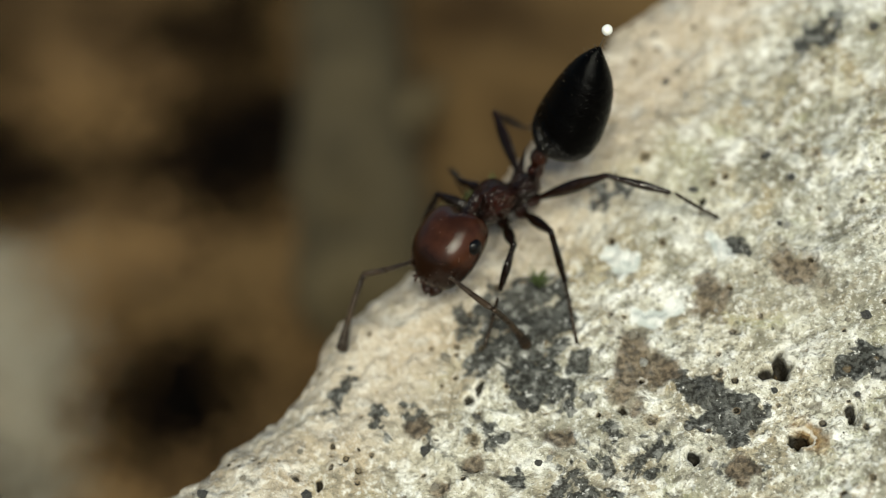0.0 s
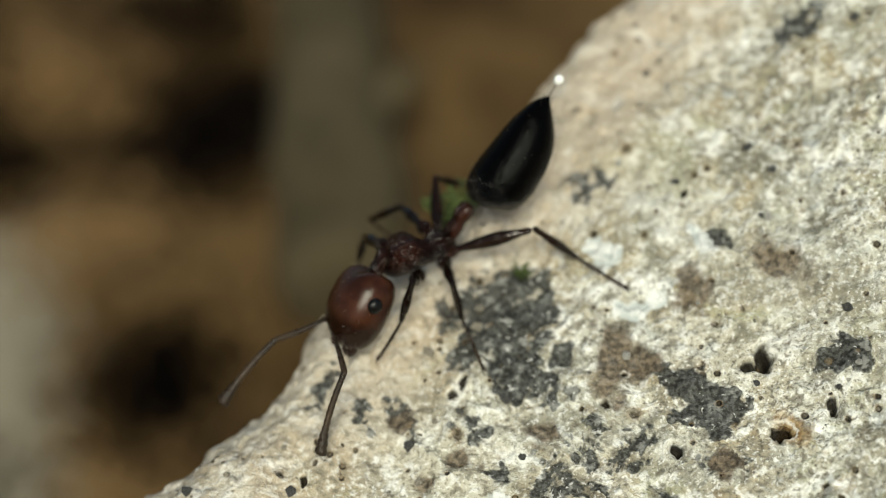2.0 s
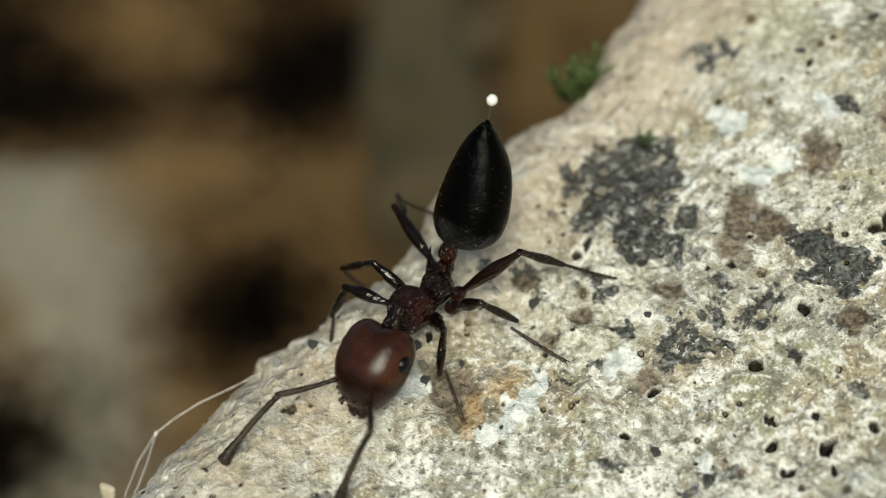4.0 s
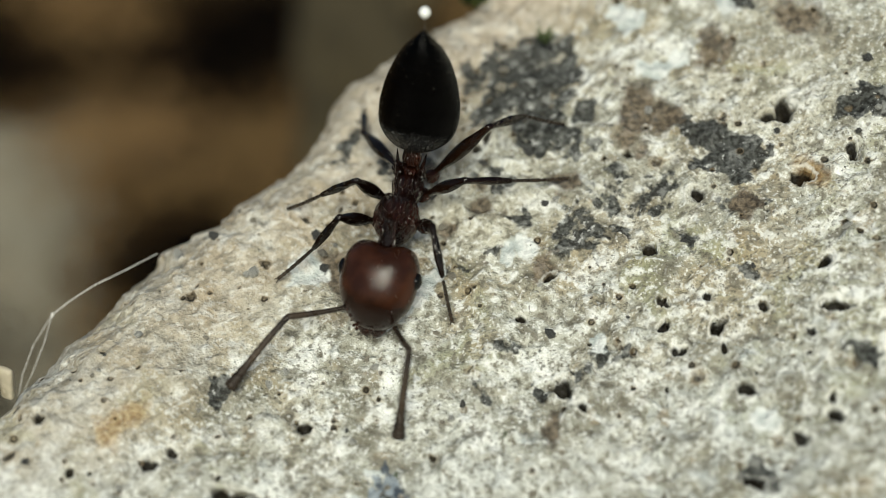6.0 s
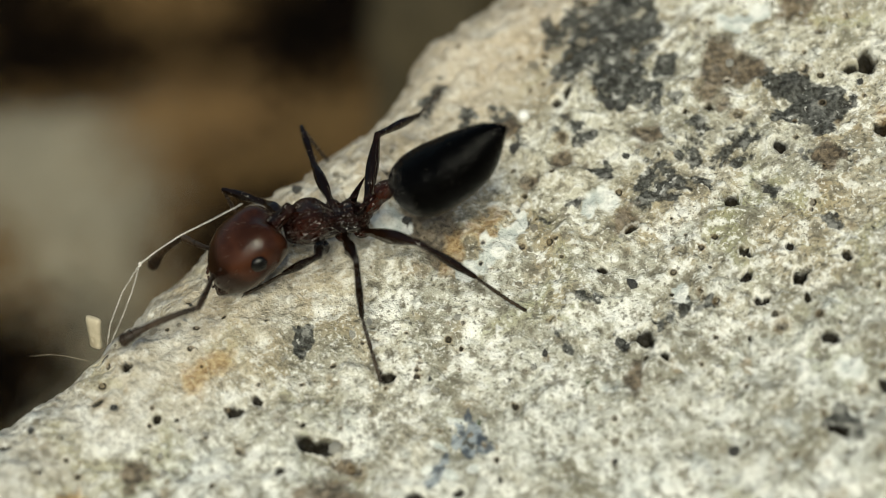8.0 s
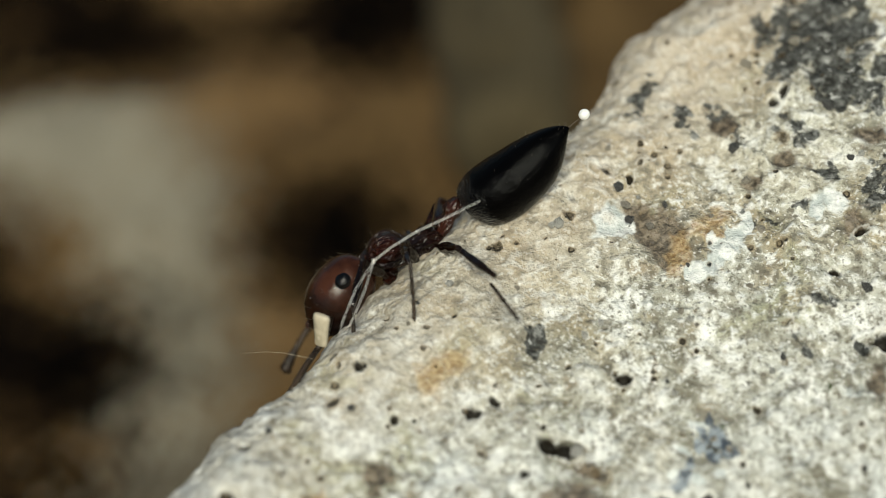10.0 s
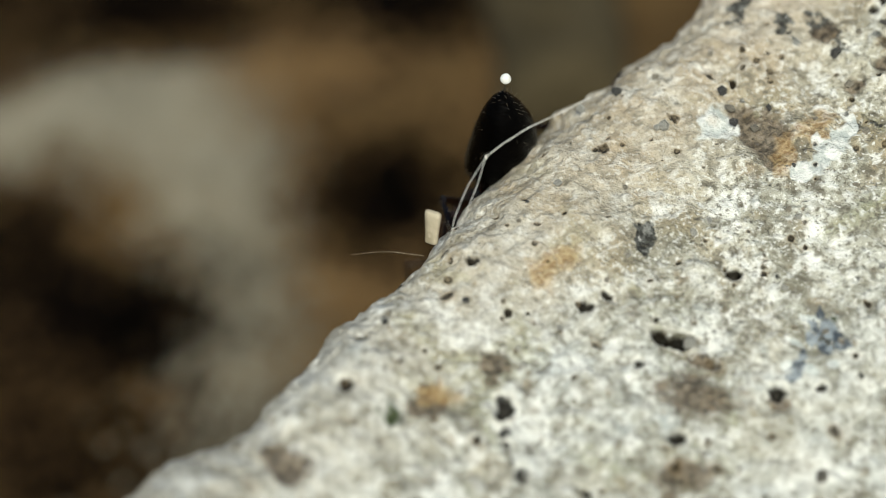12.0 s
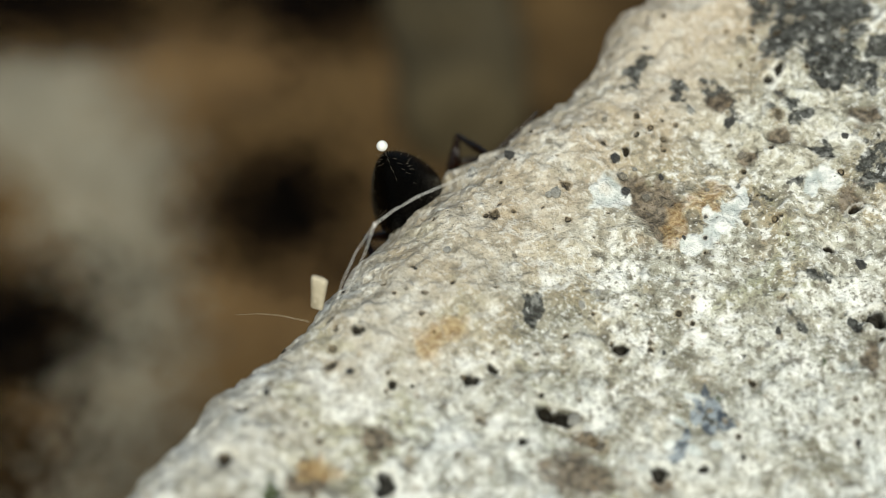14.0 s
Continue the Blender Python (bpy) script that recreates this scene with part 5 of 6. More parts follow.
    walk(pieces["L3_tarsus"], [(0, mm(-1.596, -1.552, -0.24, -4.1, 33, -157.8)), (0.25, mm(-1.669, -1.689, -0.415, -1.4, 37, 169)), (0.5, mm(-1.743, -1.827, -0.589, -1.8, 41.6, 133.9)), (0.75, mm(-1.87, -1.615, -0.325, 7.1, 33.5, -170.8)), (1, mm(-1.997, -1.404, -0.062, 4.8, 22.9, -122.1)), (1.5, mm(-1.853, -1.337, -0.171, -6.9, -11.7, -117.5)), (2, mm(-1.588, -1.549, 0.053, -5.6, 13.2, -139.4)), (2.5, mm(-2.169, -1.628, 0.193, 3.1, 46.2, -110.7)), (2.75, mm(-1.919, -1.882, 0.102, -3.3, 37.2, -157.2)), (3, mm(-1.668, -2.137, 0.011, -0, 27.5, 162.2)), (3.83, mm(-1.638, -1.733, 0.124, 35.6, 41.1, 136.5)), (4.67, mm(-1.608, -1.33, 0.236, 73.9, 64.7, 121.8)), (5.5, mm(-1.578, -0.926, 0.349, -160.1, 80.1, -160.4)), (5.75, mm(-1.878, -1.097, -0.288, -36.9, 69.2, -80.8)), (6, mm(-2.179, -1.269, -0.925, 0.2, 48.4, -90.3)), (6.25, mm(-1.863, -1.603, -0.798, -11, 23.4, -138.6)), (6.5, mm(-1.547, -1.938, -0.67, -0.1, -0.9, -178.1)), (6.75, mm(-1.615, -1.865, -0.35, 2.5, 14.5, -135.8)), (7, mm(-1.684, -1.792, -0.031, 15.8, 23.8, -89.4)), (7.5, mm(-1.788, -1.894, -0.123, 0, 13.436, -129.747)), (8, mm(-1.814, -1.78, 0.111, 6.5, 12.3, -123.3)), (8.5, mm(-1.195, -1.616, 0.399, -5, 8.5, -121.1)), (9.65, mm(-1.314, -1.499, -0.11, -9.2, 1.5, -131.8)), (10.8, mm(-1.432, -1.381, -0.62, -12.1, -6.1, -142.1)), (11, mm(-1.498, -1.38, -0.709, -8.2, -0.1, -146.1)), (11.5, mm(-1.671, -0.755, -0.279, -18.1, 1.4, -100)), (12, mm(-1.553, -1.381, -0.107, -16.4, -6.7, -134.9)), (12.5, mm(-1.735, -1.221, -0.106, -22.6, 3.4, -100.2)), (12.67, mm(-1.868, -1.288, -0.178, -27.1, 12, -46.1)), (12.83, mm(-2.002, -1.354, -0.25, -22.4, 20.7, 9.9)), (13, mm(-2.135, -1.421, -0.322, -12, 21.5, 68.3)), (13.17, mm(-2.01, -1.363, -0.221, -24.5, 20.4, 6.4)), (13.33, mm(-1.885, -1.305, -0.121, -29.5, 9.6, -52.3)), (13.5, mm(-1.761, -1.247, -0.021, -22.9, -0.1, -109.1)), (14, mm(-1.575, -1.136, -0.203, -22.5, 7, -93.3))])
    walk(pieces["R_scape"], [(0, mm(1.638, 0.572, -0.256, 8.6, 15.1, 95.3)), (0.5, mm(1.638, 0.572, -0.256, 8.6, 15.1, 95.3)), (0.75, mm(1.581, 0.449, -0.154, -0.5, 1.7, 62.8)), (1, mm(1.87, 0.19, 0.02, -4.1, 30.5, 40)), (1.5, mm(1.821, 0.474, -0.302, 7.9, 34.8, 61.6)), (2, mm(1.786, 0.343, -0.556, 8, 14.1, 74)), (2.5, mm(1.637, 0.575, -0.53, -2.3, -16.1, 74.3)), (3, mm(1.848, 0.468, -0.35, -0.1, -13.7, 51.3)), (4.25, mm(1.822, 0.339, -0.271, -0.3, -23.1, 43.6)), (5.5, mm(1.795, 0.211, -0.191, 0.9, -32.4, 35.3)), (6, mm(1.802, 0.368, -0.332, -0.1, -38.1, 35.9)), (6.5, mm(1.77, 0.537, -0.346, 4.1, -36, 58)), (7, mm(1.8, 0.342, -0.21, -13.6, -3.6, 69)), (7.5, mm(1.719, 0.208, -0.302, -4.9, 2.3, 63)), (8, mm(1.753, 0.309, -0.205, -7.3, -10.4, 69.7)), (8.5, mm(1.75, 0.144, -0.315, 6.2, -22.9, 78.4)), (9.65, mm(1.445, 0.45, -0.412, 15.2, 8.4, 67.1)), (10.8, mm(1.141, 0.756, -0.509, 19.1, 40.6, 58.7)), (11, mm(1.328, 0.542, -0.536, 9.4, 41.2, 34.5)), (11.25, mm(1.46, 0.469, -0.347, 9.3, 5.8, 31)), (11.5, mm(1.591, 0.397, -0.159, 11.7, -29.4, 26.9)), (12, mm(1.584, 0.402, -0.163, 15.4, -29.5, 26.2)), (12.5, mm(1.589, 0.397, -0.173, 15.5, -30.1, 26.5)), (13, mm(1.545, 0.446, -0.16, -4.3, -28.7, 21)), (13.5, mm(1.579, 0.402, -0.176, 16, -30, 25.1)), (14, mm(1.586, 0.402, -0.154, 14.7, -29.1, 26.3))])
    walk(pieces["R_funiculus"], [(0, mm(1.555, 1.452, -0.494, -8.8, 65.1, -161.9)), (0.5, mm(1.555, 1.452, -0.494, -8.8, 65.1, -161.9)), (0.67, mm(1.779, 1.22, -0.276, 3.7, 63.5, -94.6)), (0.83, mm(2.002, 0.989, -0.058, 6, 58.1, -36.5)), (1, mm(2.434, 0.664, -0.414, -0.4, 24, 4.1)), (1.5, mm(2.159, 1.101, -0.797, -3.7, 34.1, -25)), (2, mm(2.014, 1.135, -0.763, 0.3, 54.4, 1.3)), (2.25, mm(1.936, 1.248, -0.529, 6.9, 60.5, -30)), (2.5, mm(1.857, 1.362, -0.295, 5.8, 67.5, -67.9)), (3, mm(2.381, 1.131, -0.143, 0.2, 54.1, -70.8)), (4.25, mm(2.39, 0.885, 0.068, 0.8, 54.1, -17.4)), (5.5, mm(2.399, 0.638, 0.279, 1.2, 53.8, 35.8)), (6, mm(2.348, 0.763, 0.196, -0, 44.3, 1.4)), (6.5, mm(2.135, 1.121, 0.156, -1.3, 50.1, -13.5)), (7, mm(2.103, 1.135, -0.157, 1.3, 33.1, -3.4)), (7.5, mm(2.108, 0.973, -0.337, 1.7, 38.1, -13.4)), (8, mm(2.042, 1.089, -0.053, 2.2, 22.5, -14.2)), (8.5, mm(1.906, 0.91, 0.015, -0.7, 13.6, -6.6)), (9.65, mm(1.695, 1.115, -0.53, 5.8, 25.8, 27.9)), (10.8, mm(1.484, 1.32, -1.076, 19.6, 31.9, 66.9)), (11, mm(1.864, 0.91, -1.105, 11.2, 34.2, 45)), (11.5, mm(2.251, 0.732, 0.259, 8.6, 53.8, 22.4)), (12, mm(2.247, 0.728, 0.255, 10.2, 53.4, 22.6)), (12.5, mm(2.247, 0.725, 0.253, 10.1, 53, 22.7)), (13, mm(2.241, 0.712, 0.248, -10.3, 52.8, 23.6)), (13.5, mm(2.245, 0.713, 0.249, 10.7, 52.9, 23.1)), (14, mm(2.251, 0.731, 0.259, 9.9, 53.8, 22.5))])
    walk(pieces["R1_femur"], [(0, mm(0.248, 0.19, -0.341, 7.6, -9.4, 62.9)), (0.5, mm(0.067, 0.183, -0.235, -2, -43, 50.6)), (1, mm(0.182, 0.158, -0.385, -5.3, -21.5, 71.8)), (1.5, mm(0.172, 0.167, -0.321, 7.9, -14.2, 81)), (2, mm(0.178, 0.158, -0.326, 8, -19.8, 63.6)), (2.5, mm(0.176, 0.127, -0.352, -2.4, -28.2, 66.7)), (3, mm(0.074, 0.249, -0.287, -0.1, -19.2, 63.3)), (4.25, mm(0.104, 0.268, -0.216, -1.5, -34.4, 52.1)), (5.5, mm(0.134, 0.287, -0.145, 1.2, -49.4, 38.5)), (6, mm(0.145, 0.397, -0.184, -0.1, -56, 33.1)), (6.5, mm(0.145, 0.435, -0.212, 3.6, -28.7, 54.9)), (7, mm(0.19, 0.242, -0.344, -16.3, -37.7, 71.7)), (7.5, mm(0.112, 0.283, -0.365, -5.5, -30.7, 63.3)), (8, mm(0.16, 0.112, -0.388, -8.9, -32.2, 82.2)), (8.5, mm(0.388, 0.185, -0.366, 6.3, -23.2, 88.1)), (9.65, mm(0.384, 0.236, -0.281, 14.1, -30.3, 77)), (10.8, mm(0.38, 0.287, -0.195, 24.1, -35.9, 64.1)), (11, mm(0.38, 0.281, -0.204, 18.5, -39.1, 65.1)), (11.5, mm(0.38, 0.241, -0.25, 19.4, -24.6, 65.1)), (12, mm(0.38, 0.241, -0.25, 24.7, -24.1, 65)), (12.5, mm(0.381, 0.241, -0.25, 24.3, -23.9, 64.9)), (13, mm(0.38, 0.241, -0.25, -11.8, -30, 67)), (13.5, mm(0.38, 0.24, -0.25, 25.8, -24, 64.7)), (14, mm(0.38, 0.241, -0.25, 23.8, -23.7, 64.9))])
    walk(pieces["R1_tibia"], [(0, mm(0.562, 0.804, -0.227, 1, 53, 4.8)), (0.5, mm(0.392, 0.579, 0.243, -0.4, 48.7, 7.4)), (1, mm(0.389, 0.785, -0.125, -4.8, 51.5, 30.8)), (1.5, mm(0.281, 0.856, -0.144, -5.2, 52.2, -28.5)), (2, mm(0.475, 0.756, -0.086, -8.5, 59.6, -38.7)), (2.5, mm(0.423, 0.699, -0.018, 0.9, 66.2, -8)), (3, mm(0.379, 0.855, -0.051, 0.3, 72.5, -43.7)), (4.25, mm(0.437, 0.715, 0.172, 11.7, 57.7, 9.3)), (5.5, mm(0.496, 0.575, 0.395, 1.2, 43.6, 43.5)), (6, mm(0.48, 0.615, 0.408, -0.1, 35.2, 26.2)), (6.25, mm(0.494, 0.784, 0.271, -2.3, 42.2, 77.2)), (6.5, mm(0.509, 0.952, 0.134, 4.2, 47.6, 134.2)), (6.67, mm(0.463, 0.897, 0.122, 10, 48.7, 87.6)), (6.83, mm(0.417, 0.842, 0.11, 12.8, 52.2, 38.9)), (7, mm(0.37, 0.787, 0.099, 10.1, 55.8, -14.1)), (7.5, mm(0.389, 0.833, 0, 5.5, 63.2, -21.9)), (8, mm(0.24, 0.705, -0.012, 4.5, 32.5, -27.2)), (8.5, mm(0.41, 0.847, -0.083, 4.5, 42.7, 37.6)), (9.65, mm(0.523, 0.829, 0.072, 10.1, 44.4, 41.2)), (10.8, mm(0.635, 0.812, 0.227, 16.1, 45.8, 45.1)), (11, mm(0.616, 0.787, 0.251, 12.5, 42.7, 46.7)), (11.5, mm(0.656, 0.835, 0.051, 14.4, 52.2, 39.2)), (12, mm(0.659, 0.837, 0.044, 17.3, 52.6, 39.3)), (12.5, mm(0.66, 0.838, 0.042, 17, 52.6, 39.2)), (13, mm(0.624, 0.815, 0.11, -13.5, 49.6, 37.8)), (13.5, mm(0.661, 0.835, 0.043, 17.7, 53.3, 38.7)), (14, mm(0.66, 0.838, 0.04, 17, 52.9, 39.5))])
    walk(pieces["R1_tarsus"], [(0, mm(1.081, 0.848, -0.917, 0.9, 55.2, 4.4)), (0.5, mm(0.905, 0.645, -0.346, 0.8, 62.8, -10.4)), (1, mm(0.839, 1.054, -0.783, -19.6, 70.2, -18.6)), (1.25, mm(0.754, 0.849, -0.749, -25.5, 49.4, -71.6)), (1.5, mm(0.67, 0.644, -0.714, -8.9, 32.5, -108.5)), (1.75, mm(0.718, 0.584, -0.718, -9.6, 39, -68.6)), (2, mm(0.767, 0.523, -0.723, -4.3, 44.3, -24.8)), (2.5, mm(0.722, 0.657, -0.705, -0.1, 64.9, 0.6)), (3, mm(0.536, 0.705, -0.741, -0.2, 61.1, 41.7)), (4.25, mm(0.712, 0.826, -0.431, 1.9, 53.7, 52.6)), (5.5, mm(0.888, 0.948, -0.122, 1.6, 46.3, 61.6)), (6, mm(1.059, 0.9, -0.048, -0.2, 67, 32.6)), (6.5, mm(0.171, 1.299, -0.398, 0.2, 29.9, 2.5)), (7, mm(0.758, 0.689, -0.49, -7.1, 59.5, -6.2)), (7.5, mm(0.692, 0.711, -0.647, -1.9, 44.2, 13.2)), (8, mm(0.797, 0.419, -0.411, 3.5, 30.8, -21.3)), (8.5, mm(0.826, 1.167, -0.567, -2.9, 52.7, -20)), (9.65, mm(0.908, 1.167, -0.428, 1.8, 62.1, 1.8)), (10.8, mm(0.99, 1.168, -0.289, 17.6, 69.3, 34.1)), (11, mm(0.979, 1.172, -0.237, -8.9, 61.3, -24.5)), (11.5, mm(0.999, 1.113, -0.518, 27.7, 70.6, 54.5)), (12, mm(0.997, 1.113, -0.528, 36, 71.8, 60.6)), (12.5, mm(0.999, 1.114, -0.53, 35.5, 71.6, 60.5)), (13, mm(0.993, 1.101, -0.438, -12.1, 54.5, 26.6)), (13.5, mm(0.998, 1.104, -0.534, 40, 73.1, 63.9)), (14, mm(0.995, 1.115, -0.535, 35, 72, 59.7))])
    walk(pieces["R2_femur"], [(0, mm(-0.115, 0.257, -0.312, 8.4, -8.2, 81.5)), (0.5, mm(-0.168, 0.248, -0.161, -2, -27.6, 63.3)), (1, mm(-0.217, 0.185, -0.312, -5.2, 12.2, 73.3)), (1.5, mm(-0.295, 0.097, -0.249, 7.7, 0.2, 88.6)), (2, mm(-0.34, 0.091, -0.385, 7.8, -3.1, 72.3)), (2.5, mm(-0.29, 0.214, -0.335, -2.3, -3.4, 87)), (3, mm(-0.504, 0.172, -0.528, -0.1, -21.4, 92)), (4.25, mm(-0.398, 0.224, -0.388, -2.1, -34.8, 74.8)), (5.5, mm(-0.291, 0.275, -0.247, 1.6, -48.1, 54.2)), (6, mm(-0.446, 0.281, -0.215, -0.2, -42.6, 90.4)), (6.5, mm(-0.223, 0.404, -0.367, 5.1, -44.4, 70.7)), (7, mm(-0.321, 0.174, -0.303, -14.8, -13.5, 101.7)), (7.5, mm(-0.243, 0.253, -0.311, -5.4, -0.4, 84.7)), (8, mm(-0.198, 0.131, -0.28, -7.9, -13.8, 93.2)), (8.5, mm(-0.168, -0.097, -0.456, 6.2, -24, 76.6)), (9.65, mm(-0.134, 0.094, -0.326, 15.6, -31.3, 86.5)), (10.8, mm(-0.1, 0.286, -0.196, 24.2, -39.8, 95.7)), (11, mm(-0.1, 0.279, -0.205, 18, -41.4, 101.1)), (11.5, mm(-0.1, 0.24, -0.25, 20.8, -30.9, 94.4)), (12, mm(-0.1, 0.24, -0.25, 25.9, -31.1, 94.9)), (12.5, mm(-0.1, 0.24, -0.251, 25.6, -31, 94.8)), (13, mm(-0.1, 0.241, -0.249, -12.6, -22.1, 93.4)), (13.5, mm(-0.1, 0.24, -0.25, 27.1, -31.6, 94.8)), (14, mm(-0.1, 0.24, -0.25, 25.1, -30.9, 94.6))])
    walk(pieces["R2_tibia"], [(0, mm(0.003, 1.041, -0.197, 18.8, 70, 67.1)), (0.5, mm(0.156, 0.894, 0.216, -2, 25.3, 64.2)), (1, mm(0.009, 0.937, -0.483, -7.4, 51.4, 54.8)), (1.5, mm(-0.276, 0.887, -0.252, 11.3, 67.3, 44.5)), (1.75, mm(-0.191, 0.856, -0.297, -5.1, 71.8, -30.9)), (2, mm(-0.106, 0.825, -0.343, -21.6, 67.3, -106.5)), (2.17, mm(-0.153, 0.887, -0.325, -8, 68.1, -40.4)), (2.33, mm(-0.201, 0.949, -0.306, -0.6, 63.9, 19.9)), (2.5, mm(-0.248, 1.011, -0.287, -4.3, 58.9, 70.1)), (2.75, mm(-0.388, 0.943, -0.27, -5.1, 61.9, 129)), (3, mm(-0.528, 0.874, -0.253, 0.1, 63.6, -166.8)), (4.25, mm(-0.258, 0.785, 0.04, -7.9, 50.5, 138.9)), (5.5, mm(0.013, 0.697, 0.333, 1.6, 38.4, 97.9)), (6, mm(-0.449, 0.845, 0.302, -0.1, 30, 124.5)), (6.5, mm(-0.038, 0.932, 0.18, 9.4, 66.4, 104.7)), (7, mm(-0.479, 0.936, -0.117, -23.5, 53.1, 52.8)), (7.25, mm(-0.324, 0.996, -0.211, -27.2, 64.3, 88.8)), (7.5, mm(-0.168, 1.056, -0.306, -8.5, 73.5, 145.6)), (8, mm(-0.241, 0.908, -0.088, -18.6, 65.3, 71.3)), (8.5, mm(-0.01, 0.568, -0.151, 6.1, 23.7, 80.4)), (9.65, mm(-0.086, 0.733, 0.083, 13.5, 19.7, 86)), (10.8, mm(-0.161, 0.897, 0.316, 20.3, 15, 90.8)), (11, mm(-0.215, 0.868, 0.324, 14.2, 13.2, 73.9)), (11.5, mm(-0.153, 0.925, 0.161, 23.8, 42.8, 86)), (12, mm(-0.158, 0.922, 0.163, 29.4, 42.9, 85.3)), (12.5, mm(-0.158, 0.924, 0.161, 29.1, 42.9, 85.8)), (13, mm(-0.145, 0.981, 0.052, -15.4, 41, 85.8)), (13.5, mm(-0.157, 0.919, 0.169, 30.6, 43.3, 85.2)), (14, mm(-0.155, 0.924, 0.161, 28.4, 42.6, 85.3))])
    walk(pieces["R2_tarsus"], [(0, mm(0.116, 1.308, -0.992, 9.5, 49.4, 54.9)), (0.5, mm(0.523, 1.653, -0.182, 107.6, 82.4, 107.7)), (1, mm(0.344, 1.412, -1.212, -7.3, 54.2, 47.6)), (1.5, mm(-0.017, 1.141, -1.118, 16.7, 69.5, 64)), (2, mm(-0.203, 0.497, -1.161, 9.4, 34, 77.3)), (2.17, mm(-0.168, 0.806, -1.112, 10.3, 29.6, 130.6)), (2.33, mm(-0.134, 1.115, -1.063, 7, 26.3, -178.2)), (2.5, mm(-0.099, 1.423, -1.014, 2, 26.6, -127.7)), (2.75, mm(-0.51, 1.103, -1.041, 1.4, 27.8, 165.7)), (3, mm(-0.922, 0.782, -1.068, -0.1, 27.8, 98.6)), (4.25, mm(-0.502, 1.081, -0.641, 0.3, 23.7, 91.3)), (5.5, mm(-0.082, 1.38, -0.214, 1.3, 19.6, 84.1)), (6, mm(-0.887, 1.482, -0.143, -0.1, 26, 124.2)), (6.5, mm(-0.126, 1.27, -0.62, 3.6, 3.1, 71.3)), (7, mm(-0.17, 1.342, -0.798, -28.8, 59.9, 80.9)), (7.5, mm(-0.366, 1.192, -1.114, -5.8, 20, 83.7)), (8, mm(-0.128, 1.243, -0.856, -10.8, 45.1, 91.9)), (8.25, mm(-0.01, 1.248, -0.656, 4.3, 58.9, 71.5)), (8.5, mm(0.107, 1.254, -0.457, 12.9, 75.2, 47.1)), (9.65, mm(-0.033, 1.486, -0.181, -15.5, 69.4, -11.2)), (10.8, mm(-0.174, 1.718, 0.096, -19.6, 59.4, -46.2)), (11, mm(0.014, 1.664, 0.13, -26.1, 55.2, -116.9)), (11.17, mm(-0.027, 1.625, -0.052, 15.3, 61.6, -27.8)), (11.33, mm(-0.068, 1.586, -0.235, 32, 41.8, 38.9)), (11.5, mm(-0.109, 1.546, -0.417, 19.4, 22.3, 85.5)), (12, mm(-0.107, 1.543, -0.416, 24.2, 21.2, 84.9)), (12.5, mm(-0.112, 1.545, -0.416, 23.9, 21.7, 84.3)), (12.75, mm(-0.105, 1.583, -0.461, 2.4, 44.6, 92.5)), (13, mm(-0.098, 1.622, -0.506, -30, 68.2, 85.1)), (13.25, mm(-0.101, 1.578, -0.46, 3.3, 44.3, 93.1)), (13.5, mm(-0.105, 1.535, -0.414, 25.2, 21.1, 84.8)), (14, mm(-0.104, 1.548, -0.414, 23.7, 22.6, 85.8))])
    walk(pieces["R3_femur"], [(0, mm(-0.472, 0.213, -0.221, 6.5, -18.4, 130.5)), (0.5, mm(-0.538, 0.258, -0.202, -1.4, -8.7, 137)), (1, mm(-0.566, 0.175, -0.278, -2.4, 4.3, 152.5)), (1.5, mm(-0.574, 0.132, -0.252, 5.7, -3.6, 132.6)), (2, mm(-0.579, 0.229, -0.152, 4.3, -3, 148.2)), (2.5, mm(-0.49, 0.231, -0.338, -2.4, -28.9, 113.3)), (3, mm(-0.632, 0.254, -0.309, -0.1, -33.1, 110.9)), (4.25, mm(-0.624, 0.27, -0.215, 0.3, -32, 123.4)), (5.5, mm(-0.616, 0.286, -0.12, 1, -31.1, 135.8)), (6, mm(-0.782, 0.333, -0.09, -0.2, -44.8, 118.3)), (6.5, mm(-0.652, 0.328, -0.21, 3.5, -30.1, 125.6)), (7, mm(-0.575, 0.36, -0.148, -13, -11.3, 121.6)), (7.5, mm(-0.5, 0.162, -0.247, -3.9, -1.2, 133.9)), (8, mm(-0.536, 0.135, -0.279, -7, -17.1, 122.2)), (8.5, mm(-0.505, -0.03, -0.25, 4.8, -1.5, 122.7)), (9.65, mm(-0.47, 0.02, -0.215, 12.8, 1.4, 108.4)), (10.8, mm(-0.435, 0.069, -0.179, 19.8, 6, 94.5)), (11, mm(-0.497, 0.046, -0.17, 14.3, 9.9, 77.5)), (11.5, mm(-0.449, 0.219, -0.251, 18.6, -39.3, 117.8)), (12, mm(-0.449, 0.217, -0.252, 22.2, -38.4, 119.2)), (12.5, mm(-0.45, 0.218, -0.252, 22.8, -40.2, 117.2)), (13, mm(-0.45, 0.22, -0.25, -11, -21.3, 122.9)), (13.5, mm(-0.449, 0.217, -0.252, 22.9, -38.3, 119.6)), (14, mm(-0.449, 0.218, -0.252, 22, -39, 118.1))])
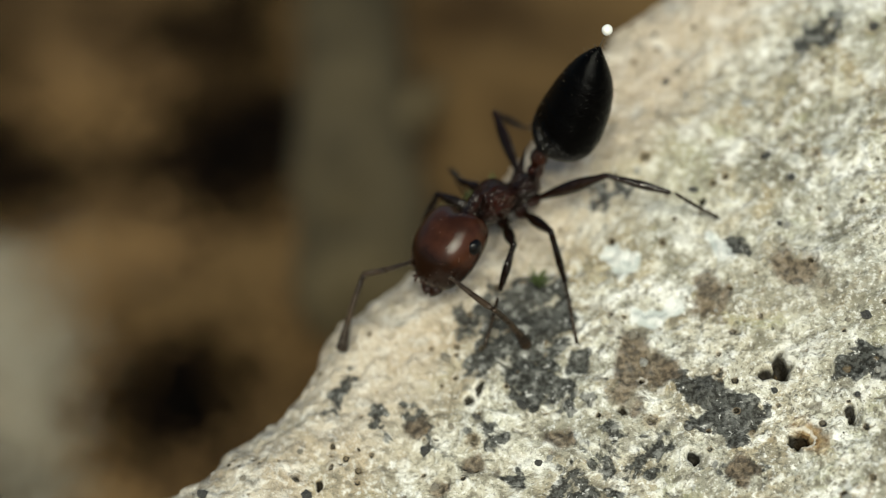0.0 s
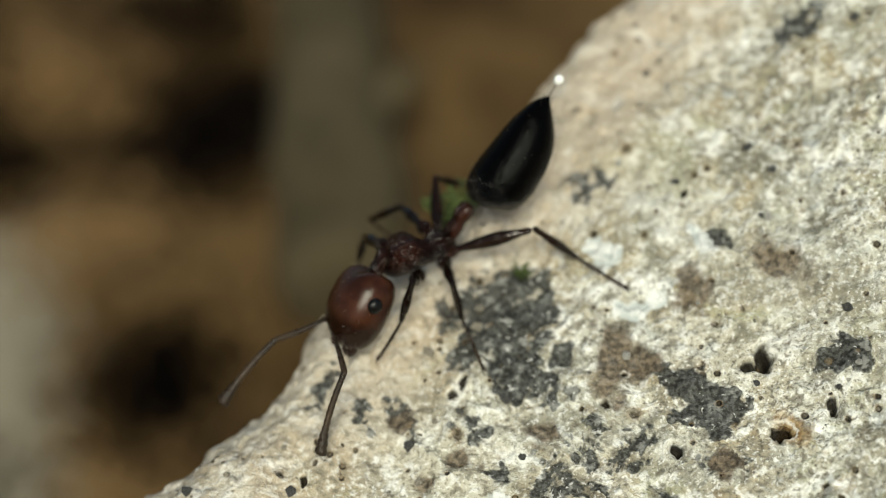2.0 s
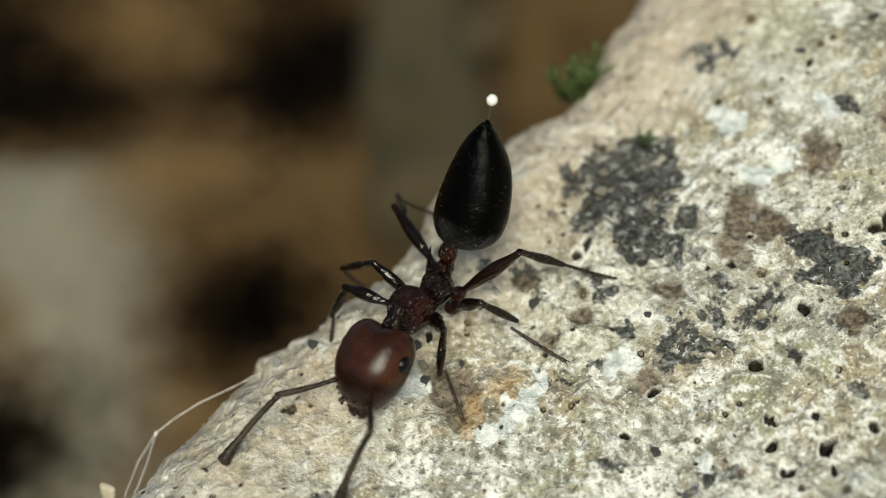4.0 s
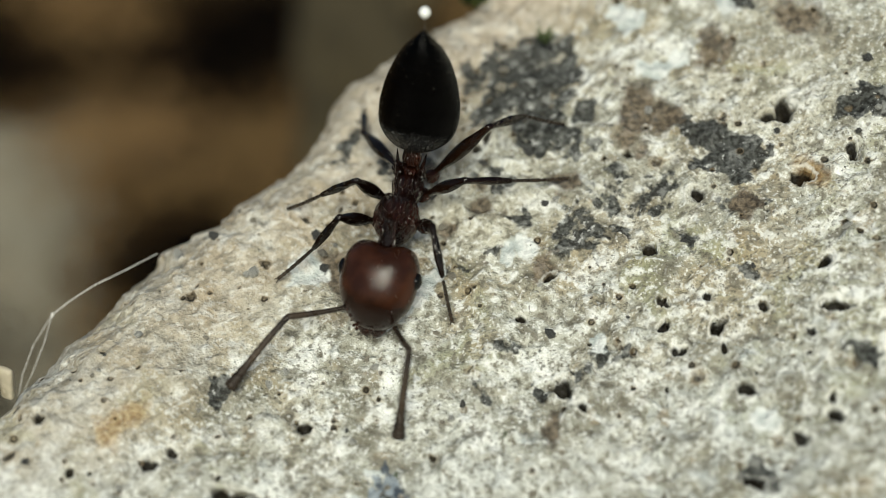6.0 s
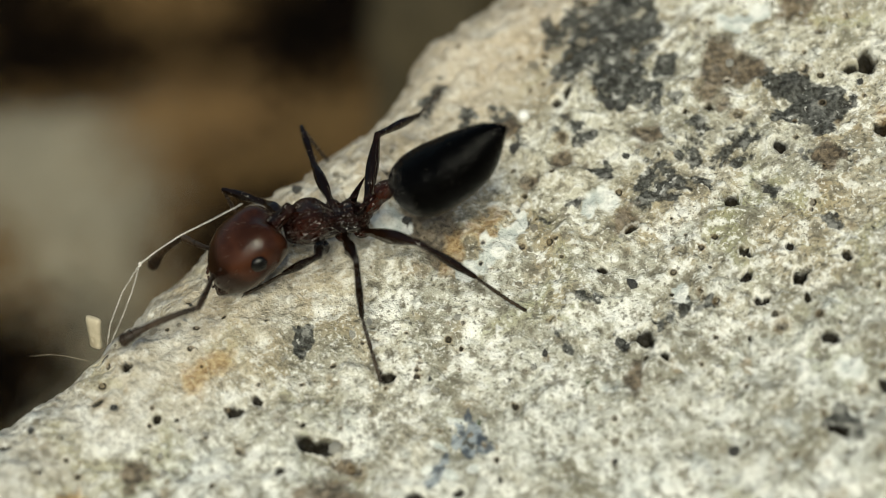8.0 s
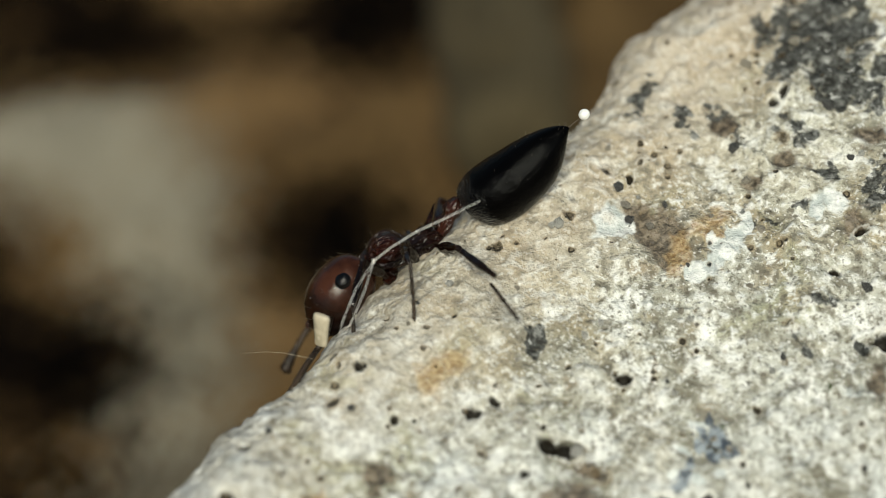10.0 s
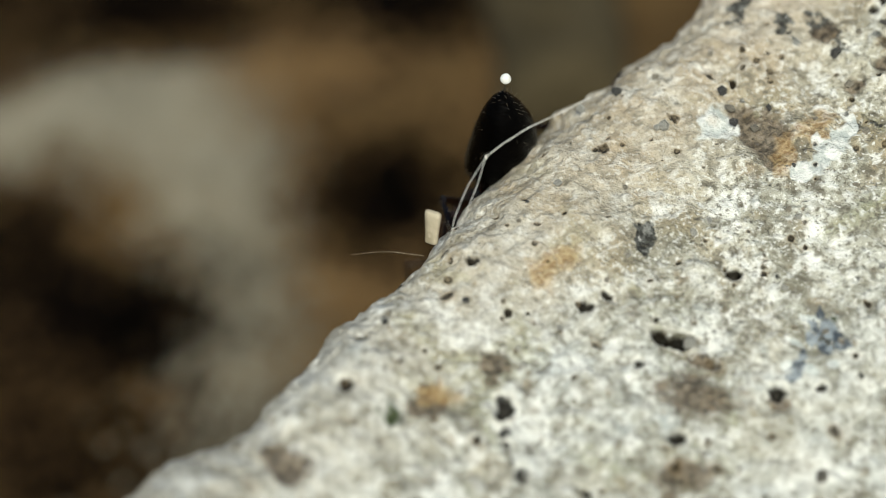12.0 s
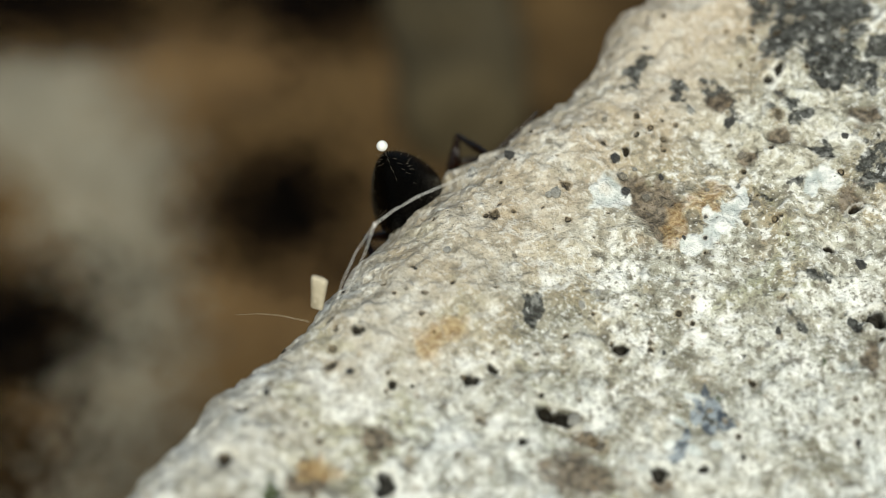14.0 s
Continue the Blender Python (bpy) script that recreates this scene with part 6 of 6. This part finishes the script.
    walk(pieces["R3_tibia"], [(0, mm(-1.192, 1.055, 0.148, 7.4, 18.2, 125.5)), (0.5, mm(-1.418, 1.08, -0.017, -1.8, -0.6, 114.2)), (0.75, mm(-1.513, 0.899, -0.192, -7.7, 20.5, 145.3)), (1, mm(-1.609, 0.718, -0.367, 0.2, 41.3, -178.4)), (1.5, mm(-1.351, 0.979, -0.18, -4.3, 61, -168.1)), (2, mm(-1.629, 0.88, -0.088, -2.1, 53.4, -172.9)), (2.5, mm(-0.893, 1.165, 0.223, -1.1, 66.3, 167.5)), (3, mm(-0.978, 1.159, 0.322, -0, 57.1, 167.9)), (4.25, mm(-1.158, 1.073, 0.404, -0.6, 46.8, 159.4)), (5.5, mm(-1.337, 0.987, 0.486, 0.7, 36.4, 152.4)), (6, mm(-1.167, 1.048, 0.716, -0.1, 36.1, 152.3)), (6.5, mm(-1.228, 1.132, 0.362, 2.1, 14, 147.7)), (7, mm(-1.2, 1.377, 0.091, 0.5, 62.2, -178.7)), (7.5, mm(-1.314, 1.008, -0.223, -0.9, 39.3, 171.9)), (8, mm(-1.125, 1.068, 0.06, -3, 43.4, 161.3)), (8.5, mm(-1.114, 0.916, -0.221, 1.1, 37.3, 171.9)), (9.65, mm(-0.818, 1.046, -0.259, 9.7, 31.5, 120.3)), (10.8, mm(-0.521, 1.175, -0.297, 20.3, 33.5, 69.6)), (11, mm(-0.26, 1.115, -0.361, 12.3, 36.5, 49.1)), (11.25, mm(-0.562, 1.06, 0.058, 15, 43, 91.2)), (11.5, mm(-0.864, 1.005, 0.477, 23.5, 46.3, 137.6)), (12, mm(-0.889, 1.004, 0.461, 29.3, 40.2, 129.3)), (12.5, mm(-0.851, 0.999, 0.49, 29.7, 43.9, 135.9)), (13, mm(-1.031, 1.12, 0.168, -7.2, 42.8, 148.7)), (13.5, mm(-0.895, 1.001, 0.46, 29.5, 37.5, 127.7)), (14, mm(-0.869, 1.006, 0.472, 30.1, 44.8, 134.5))])
    walk(pieces["R3_tarsus"], [(0, mm(-1.802, 1.91, -0.197, 3.8, 50, 165.8)), (0.5, mm(-1.834, 2.007, -0.006, -1.2, 45, 152.6)), (1, mm(-2.357, 0.698, -1.025, -2.4, 29.3, 155.5)), (1.5, mm(-1.826, 0.878, -1.055, 6.8, 49.6, 150.5)), (2, mm(-2.208, 0.808, -0.874, 8.7, 26.9, 112)), (2.25, mm(-1.742, 1.029, -0.773, -7.2, 48.3, 144.2)), (2.5, mm(-1.277, 1.251, -0.673, 1.7, 72.8, -165.8)), (3, mm(-1.503, 1.272, -0.508, -0.1, 52.8, 160.2)), (4.25, mm(-1.776, 1.315, -0.308, -2.9, 38, 136.6)), (5.5, mm(-2.049, 1.359, -0.107, 1.2, 23.4, 117.2)), (6, mm(-1.883, 1.425, 0.126, -0.2, 46.2, 132.8)), (6.5, mm(-2.054, 1.653, 0.118, 2.5, 19.5, 143.1)), (7, mm(-1.638, 1.367, -0.738, 7.2, 58.9, -159.2)), (7.25, mm(-1.856, 1.242, -0.795, -10.2, 35.3, 154.6)), (7.5, mm(-2.073, 1.117, -0.851, -4.6, 9.7, 123.6)), (8, mm(-1.804, 1.299, -0.619, -2.5, 48.8, 166.1)), (8.5, mm(-2.01, 1.043, -0.911, 4.1, 44.7, 152.4)), (9.65, mm(-1.125, 1.488, -0.871, 7.9, 35.6, 104.9)), (10.8, mm(-0.239, 1.932, -0.831, 18.2, 31.3, 60.6)), (11, mm(0.247, 1.702, -0.935, 9.8, 31.9, 39.4)), (11.25, mm(-0.563, 1.586, -0.589, 20, 13.4, 91.7)), (11.5, mm(-1.373, 1.471, -0.244, 11.9, -5.8, 139.6)), (12, mm(-1.372, 1.594, -0.184, 8.9, -11.6, 157.2)), (12.5, mm(-1.368, 1.499, -0.202, 13.4, -18.3, 143.2)), (12.75, mm(-1.513, 1.5, -0.357, 1.4, 19.1, 157.1)), (13, mm(-1.658, 1.501, -0.512, -3.6, 58.1, 167.7)), (13.25, mm(-1.519, 1.564, -0.33, 1.6, 22.2, 166.3)), (13.5, mm(-1.379, 1.627, -0.148, 7.4, -13.4, 161.9)), (14, mm(-1.366, 1.511, -0.231, 12.3, -18.5, 145.9))])
# </ant>


motions()
